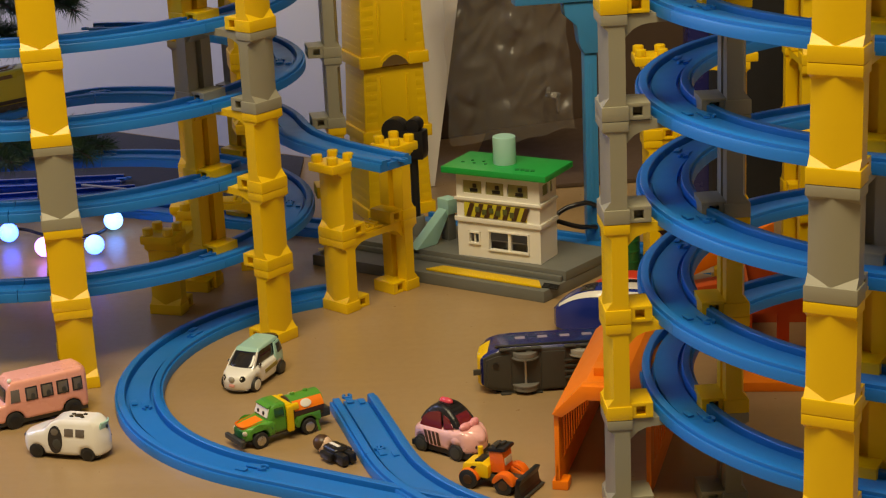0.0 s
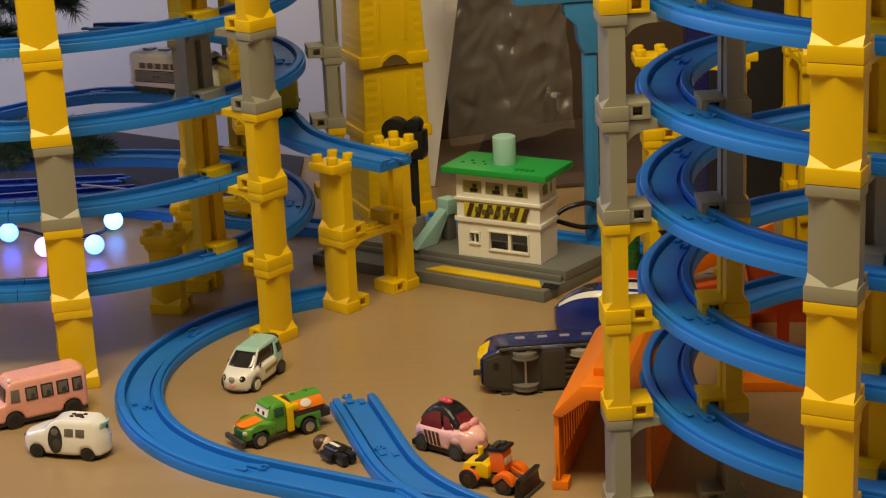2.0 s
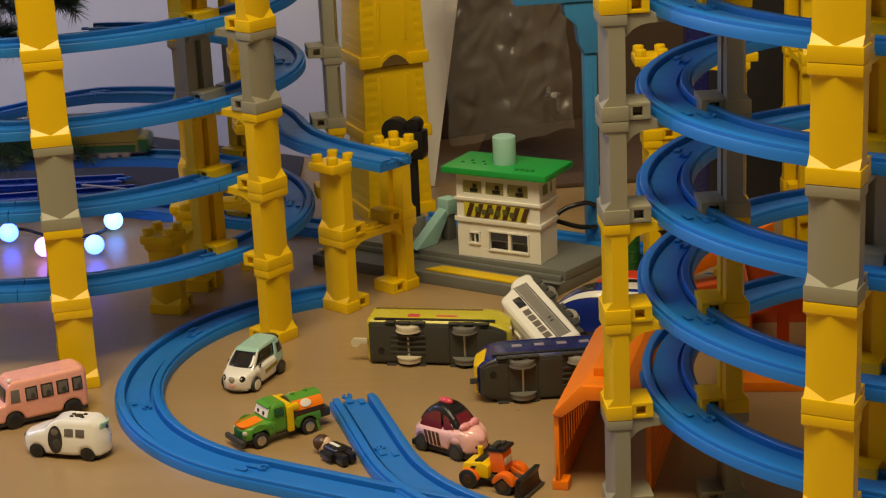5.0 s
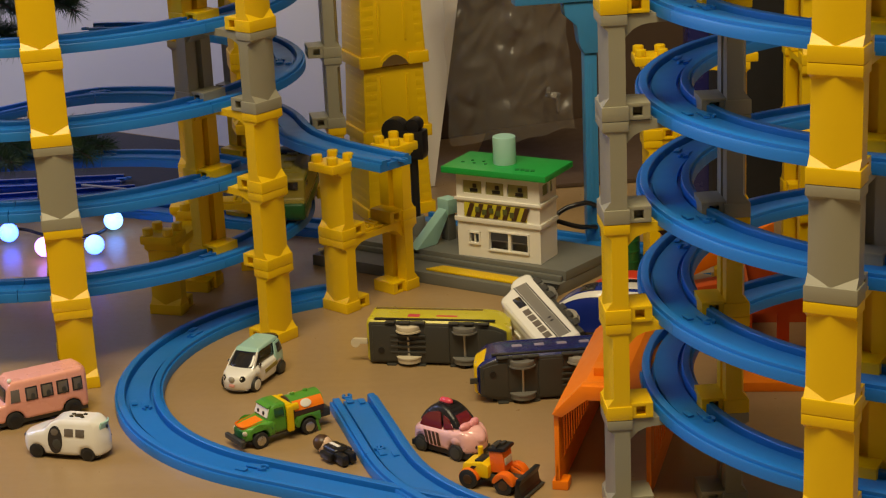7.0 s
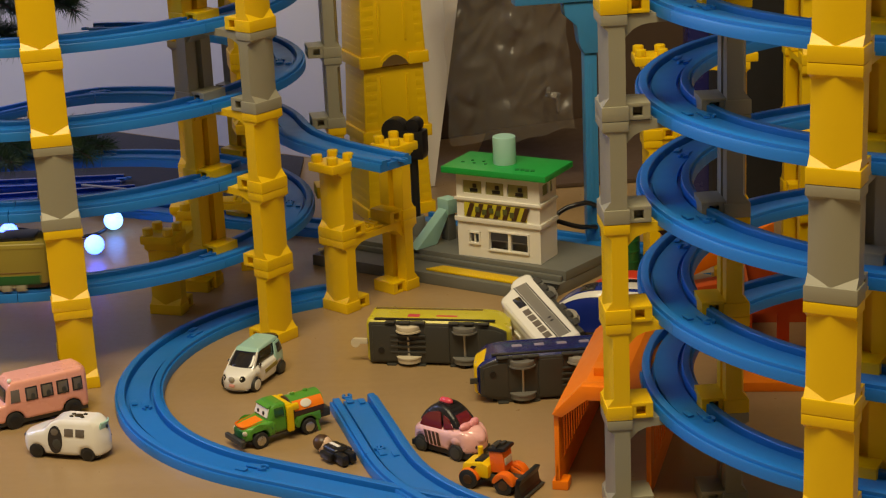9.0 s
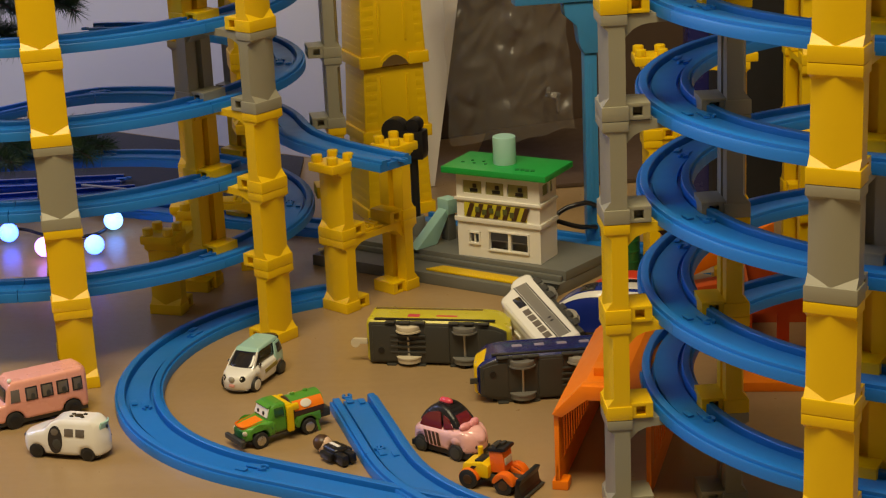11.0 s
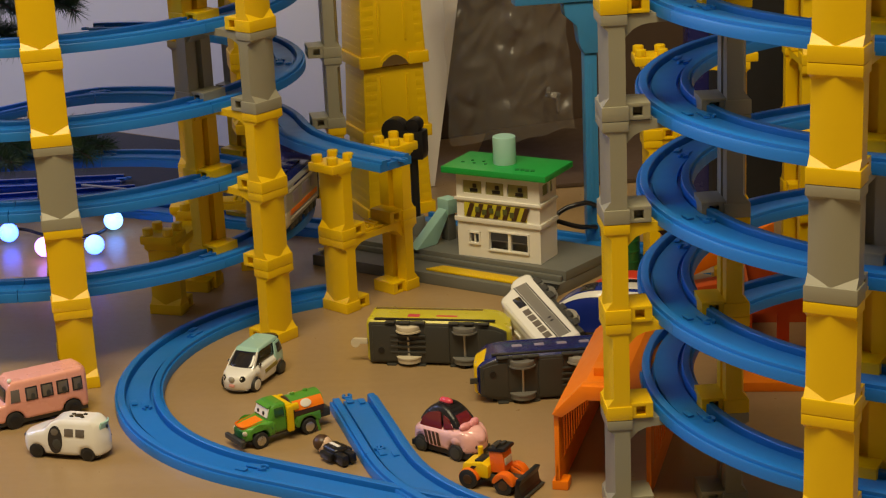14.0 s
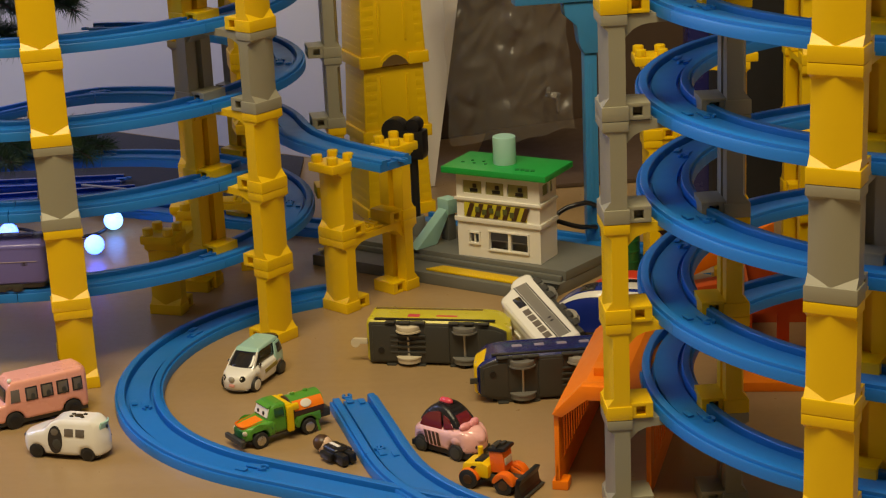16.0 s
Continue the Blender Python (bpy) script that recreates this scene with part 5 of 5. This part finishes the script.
SIGNALRED = material("bright_red_plastic", (0.62, 0.045, 0.015), 0.3)
blue_train = bullet_train()
red_toy = red_car()
jar = thing("green_barrel", "small dark green toy barrel standing behind the tower", "toy barrel", pose(0.1776, 1.665, 0))
part("drum", cyl(0, 0, 0.020, 0.0085, 0.040, seg=24, bev=0.0012), DEEPGREEN, jar)
for z in (0.010, 0.020, 0.030):
    part("hoop", cyl(0, 0, z, 0.0089, 0.0020, seg=24, bev=0.0004), DEEPGREEN, jar)



# ---- Christmas lights, pine branches and plastic film ----
# The first three lie out of view, added to throw blue on the tracks.
bulbs = [((-0.525, 1.965), BULB_B), ((-0.545, 2.06), BULB_B), ((-0.56, 1.86), BULB_V), ((-0.344, 1.862), BULB_W), ((-0.350, 1.778), BULB_B), ((-0.400, 1.778), BULB_V), ((-0.448, 1.834), BULB_B)]
for (x, y), mat in bulbs:
    b = thing("christmas_bulb", "round frosted glowing bulb of a light chain on the floor", "christmas light", pose(x, y, 0.0), group="light chain bulbs")
    part("globe", ball(0, 0, 0.0145, 0.0100, seg=22), mat, b)
    part("socket", cyl(0, 0.013, 0.0145, 0.005, 0.010, "y", seg=12), BLACK, b)
cable([(-0.60, 1.90, 0.004), (-0.50, 1.86, 0.003), (-0.447, 1.872, 0.010), (-0.41, 1.845, 0.004), (-0.37, 1.84, 0.004), (-0.352, 1.86, 0.004), (-0.35, 1.92, 0.006), (-0.45, 2.0, 0.003)], 0.0018, "light_chain_cable", "thin dark cable of the light chain")


def pine_branch(x, y, z, heading, rise, length, seed):
    """A drooping artificial twig with several hundred needles."""
    rng = random.Random(seed)
    t = thing("pine_branch", "dark green artificial pine branch of a Christmas tree", "christmas tree", group="pine branches")
    d = Vector((math.cos(radians(heading)) * math.cos(radians(rise)), math.sin(radians(heading)) * math.cos(radians(rise)), math.sin(radians(rise))))
    o = Vector((x, y, z))
    bm = bmesh.new()
    twigs = [(o, d, length)]
    for i in range(7):
        f = 0.25 + 0.1 * i
        side = Vector((-d.y, d.x, rng.uniform(-0.3, 0.3))).normalized() * (1 if i % 2 else -1)
        twigs.append((o + d * length * f, (d * 0.8 + side * 0.7).normalized(), length * 0.42 * (1.1 - f * 0.6)))
    wood = []
    for a, v, l in twigs:
        wood.append(moved(cyl(0, 0, 0, 0.0016, l, "z", seg=6), Matrix.Translation(a + v * l / 2) @ v.to_track_quat("Z", "Y").to_matrix().to_4x4()))
        for k in range(int(l / 0.00028)):
            p = a + v * l * rng.random()
            r = Vector((rng.gauss(0, 1), rng.gauss(0, 1), rng.gauss(0, 1))).normalized()
            n = (v * 0.8 + r).normalized()
            w = n.cross(r).normalized() * 0.0007
            ln = rng.uniform(0.014, 0.024)
            up = n.cross(w).normalized() * 0.0005
            q = [bm.verts.new(p + w), bm.verts.new(p - w * 0.5 + up), bm.verts.new(p - w * 0.5 - up), bm.verts.new(p + n * ln)]
            for f3 in ((0, 1, 3), (1, 2, 3), (2, 0, 3), (0, 2, 1)):
                bm.faces.new([q[j] for j in f3])
    part("twig", merge(*wood), BARK, t)
    tagged(part("needles", bm, NEEDLE, t), kind="stuff")
    return t


pine_branch(-0.56, 1.95, 0.26, -5, -8, 0.19, 1)
pine_branch(-0.56, 1.93, 0.24, -12, -15, 0.14, 2)
pine_branch(-0.53, 1.95, 0.11, -8, -10, 0.18, 3)
pine_branch(-0.58, 1.93, 0.12, -15, -12, 0.15, 4)
pine_branch(-0.50, 1.90, 0.118, -6, -14, 0.14, 6)
pine_branch(-0.60, 1.88, 0.115, -10, -10, 0.17, 7)
# unseen boughs above the tracks, added to shade the floor and tracks at the back
for i in range(15):
    pine_branch(-0.76 + 0.03 * (i % 3), 1.70 + 0.016 * i, 0.34 + 0.035 * (i % 4), -8 + 4 * (i % 5), 2 - 3 * (i % 3), 0.40 + 0.04 * (i % 3), 20 + i)

# shiny blue toy tracks and box behind the left tower, the shade there put into the tracks' blue
for i, (x0, y0, x1, y1) in enumerate(((-0.72, 2.0335, -0.3605, 2.0335), (-0.70, 1.950, -0.34, 1.985))):
    path_rail(line((x0, y0, 0.0045 + 0.0005 * i), (x1, y1, 0.0045 + 0.0005 * i), 3), "straight blue toy track lying behind the light chain", mat=SHADEDTRACK)
white_lead = cable([(-0.40, 1.995, 0.018), (-0.34, 1.975, 0.016), (-0.27, 1.95, 0.010)], 0.0014, "white_lead", "thin white cable lying over blue tracks")
white_lead.data.materials[0] = CREAM


def film_bag():
    """A crumpled clear bag hanging before the cupboard."""
    bm = bmesh.new()
    rng = random.Random(11)
    nx, nz = 84, 92
    folds = []
    for k in range(170):
        a = rng.uniform(0, math.pi)
        folds.append((rng.random(), rng.random(), math.cos(a), math.sin(a), rng.uniform(0.05, 0.17), rng.uniform(-1, 1)))
    grid = []
    for j in range(nz + 1):
        row = []
        for i in range(nx + 1):
            u, v = i / nx, j / nz
            p = Vector((u * 3.2, v * 4.0, 3.7))
            dep = 0.005 * noise.noise(p)
            for fu, fv, ca, sa, r, k in folds:
                du, dv = u - fu, v - fv
                reach = 1 - (du * du + dv * dv) / (r * r)
                if reach > 0:
                    dep += 0.098 * k * reach * max(0.0, r * 0.34 - abs(du * ca + dv * sa))
            x = (0.012 + 0.125 * u) * (1.0 + 0.10 * (1 - v)) + 0.006 * noise.noise(Vector((v * 6, u, 1)))
            row.append(bm.verts.new((x, 1.965 - dep - 0.012 * math.sin(math.pi * u), 0.052 + 0.25 * v + 0.012 * u + 0.008 * noise.noise(Vector((u * 5, 2, v))))))
        grid.append(row)
    for j in range(nz):
        for i in range(nx):
            bm.faces.new((grid[j][i], grid[j][i + 1], grid[j + 1][i + 1], grid[j + 1][i]))
    t = thing("plastic_bag", "large crumpled clear plastic bag before the dark cupboard", "plastic bag")
    part("film", bm, FILM, t)
    part("knot", merge(ball(0.126, 1.945, 0.108, 0.009, 0.004, 0.0035, 8), ball(0.131, 1.944, 0.098, 0.0025, 0.003, 0.011, 8), ball(0.121, 1.944, 0.112, 0.003, 0.003, 0.006, 8)), FILM, t, "shiny twisted corner of the bag")


film_bag()


# ---- what moves ----
CAR_Z = 0.0052


def level_place(s, z, k):
    """A place on the tower's level k: s metres along it from the back, clockwise seen from above; with straights before and after the half circle."""
    half = math.pi * R
    if s < 0:
        drop, rise = (climb(-s), (climb(-s + 0.03) - climb(-s - 0.03)) / 0.06) if k == 1 else (0.0, 0.0)
        return Vector((LC[0] + s, LC[1] + R, z - drop)), Vector((1, 0, rise)).normalized()
    if s > half:
        return Vector((LC[0] - (s - half), LC[1] - R, z)), Vector((-1, 0, 0))
    a = math.pi / 2 - s / R
    return Vector((LC[0] + R * math.cos(a), LC[1] + R * math.sin(a), z)), Vector((math.sin(a), -math.cos(a), 0))


def along(points, s):
    for a, b in zip(points, points[1:]):
        l = (b - a).length
        if s <= l:
            return a.lerp(b, s / l), (b - a).normalized()
        s -= l
    d = (points[-1] - points[-2]).normalized()
    return points[-1] + d * s, d


def stand(p, d):
    """A car's pose with its wheels at p, running along d."""
    return pose(p.x, p.y, p.z, 0, -math.degrees(math.asin(max(-1, min(1, d.z)))), math.degrees(math.atan2(d.y, d.x)))


def ride(car, t0, s0, speed, start, stop, offset=0.0, slow=None):
    rows = []
    n = max(2, int((stop - start) / 0.25))
    for i in range(n + 1):
        t = start + (stop - start) * i / n
        s = s0 + speed * (t - t0)
        if slow and t < slow[0]:
            s = s0 + speed * (slow[0] - t0) + slow[1] * (t - slow[0])
        p, d = level_place(s - offset, LZ + CAR_Z, 0)
        rows.append((t, stand(p, d)))
    if start > 0:
        rows.insert(0, (0.0, rows[0][1]))
    if stop < 16:
        rows.append((16.0, rows[-1][1]))
    walk(car, rows)


RAMP_V = [Vector((x, y, z + CAR_Z)) for x, y, z in RAMP]
RAMP_ARC = R * math.pi / 4


def exit_place(s):
    """A place on level one, by the turnout to the open end: s counted from the back of the ring."""
    if s < RAMP_ARC:
        return level_place(s, LZ + LP + CAR_Z, 1)
    return along(RAMP_V, s - RAMP_ARC)


def motions():
    # third train and green locomotive round the lower level
    ride(green_loco, 8.1, 0.552, 0.182, 4.4, 10.6)
    ride(silver_loco, 14.7, 0.546, 0.227, 10.6, 16.0, 0.0, (12.5, 0.13))
    ride(purple_loco, 14.7, 0.546, 0.227, 10.6, 16.0, 0.124, (12.5, 0.13))
    # yellow locomotive and white car run off the open end and fall
    rows = []
    for t, s in YELLOW_RIDE:
        p, d = exit_place(s)
        rows.append((t, stand(p, d)))
    walk(yellow_loco, rows + YELLOW_FALL)
    rows = []
    for t, s in YELLOW_RIDE + [(3.1, 0.448)]:
        p, d = exit_place(s - 0.116)
        rows.append((t, stand(p, d)))
    walk(white_car, rows + WHITE_FALL)
    walk(navy_loco, [(0.0, NAVY_A), (3.65, NAVY_A), (3.8, NAVY_B), (16.0, NAVY_B)])


YELLOW_RIDE = [(0.0, -0.11), (0.4, -0.055), (1.0, 0.03), (1.4, 0.09), (1.8, 0.172), (2.2, 0.252), (2.6, 0.335), (2.8, 0.382), (2.95, 0.418)]
YELLOW_FALL = [(3.1, pose(-0.060, 1.596, 0.1395, 0, 2, -43)), (3.2, pose(-0.046, 1.583, 0.1385, 0, 9, -43)), (3.3, pose(-0.033, 1.571, 0.1350, 0, 23, -42)), (3.4, pose(-0.023, 1.562, 0.130, 22, 38, -41)),
               (3.5, pose(-0.010, 1.552, 0.114, 36, 54, -40)), (3.6, pose(0.010, 1.550, 0.070, 66, 34, -26)), (3.7, pose(0.042, 1.520, 0.040, 98, -6, -8)), (3.75, pose(0.035, 1.505, 0.058, 158, 0, -8)), (3.8, pose(0.028, 1.477, 0.050, 216, 4, -8)), (3.9, pose(0.010, 1.452, 0.024, 262, 0, -6)),
               (4.0, pose(-0.005, 1.438, 0.0205, -90, 0, -9)), (4.15, pose(-0.0095, 1.431, 0.0192, -90, 0, -11)), (16.0, pose(-0.0095, 1.431, 0.0192, -90, 0, -11))]
W39, W40, WREST = pose(-0.008, 1.548, 0.148, 4, 33, -42), pose(0.008, 1.535, 0.105, 0, 80, -70), pose(0.103, 1.464, 0.0310, -108, -11.5, 112)


def tumble(f, x, y, z):
    """Between the dive and the rest: a share f of the turn, at a place of its own."""
    q = W40.to_quaternion().slerp(WREST.to_quaternion(), f)
    return Matrix.Translation((x, y, z)) @ q.to_matrix().to_4x4()


WHITE_FALL = [(3.3, pose(-0.125, 1.664, 0.1399, 0, 0, -58)), (3.5, pose(-0.098, 1.633, 0.1399, 0, 0, -47)), (3.6, pose(-0.084, 1.618, 0.1399, 0, 0, -43)), (3.7, pose(-0.064, 1.599, 0.1395, 0, 3, -43)), (3.8, pose(-0.036, 1.573, 0.148, 2, 17, -43)), (3.9, W39),
              (4.0, W40), (4.1, tumble(0.55, 0.052, 1.505, 0.092)), (4.2, Matrix.Translation((0.084, 1.468, 0.047)) @ pose(0, 0, 0, 0, 13, 0) @ WREST.to_quaternion().to_matrix().to_4x4()), (4.35, WREST), (16.0, WREST)]
NAVY_A = pose(0.084, 1.364, 0.0192, 90, 0, 183)
NAVY_B = pose(0.081, 1.347, 0.0192, 90, 0, 184)
blue_train.matrix_world = pose(0.150, 1.498, 0.0, 0, 0, 165)
red_toy.matrix_world = pose(0.163, 1.572, 0.0, 0, 0, 164)

for p in PIERS.values():
    for o in (*p.children_recursive, p):
        bpy.data.objects.remove(o)

motions()
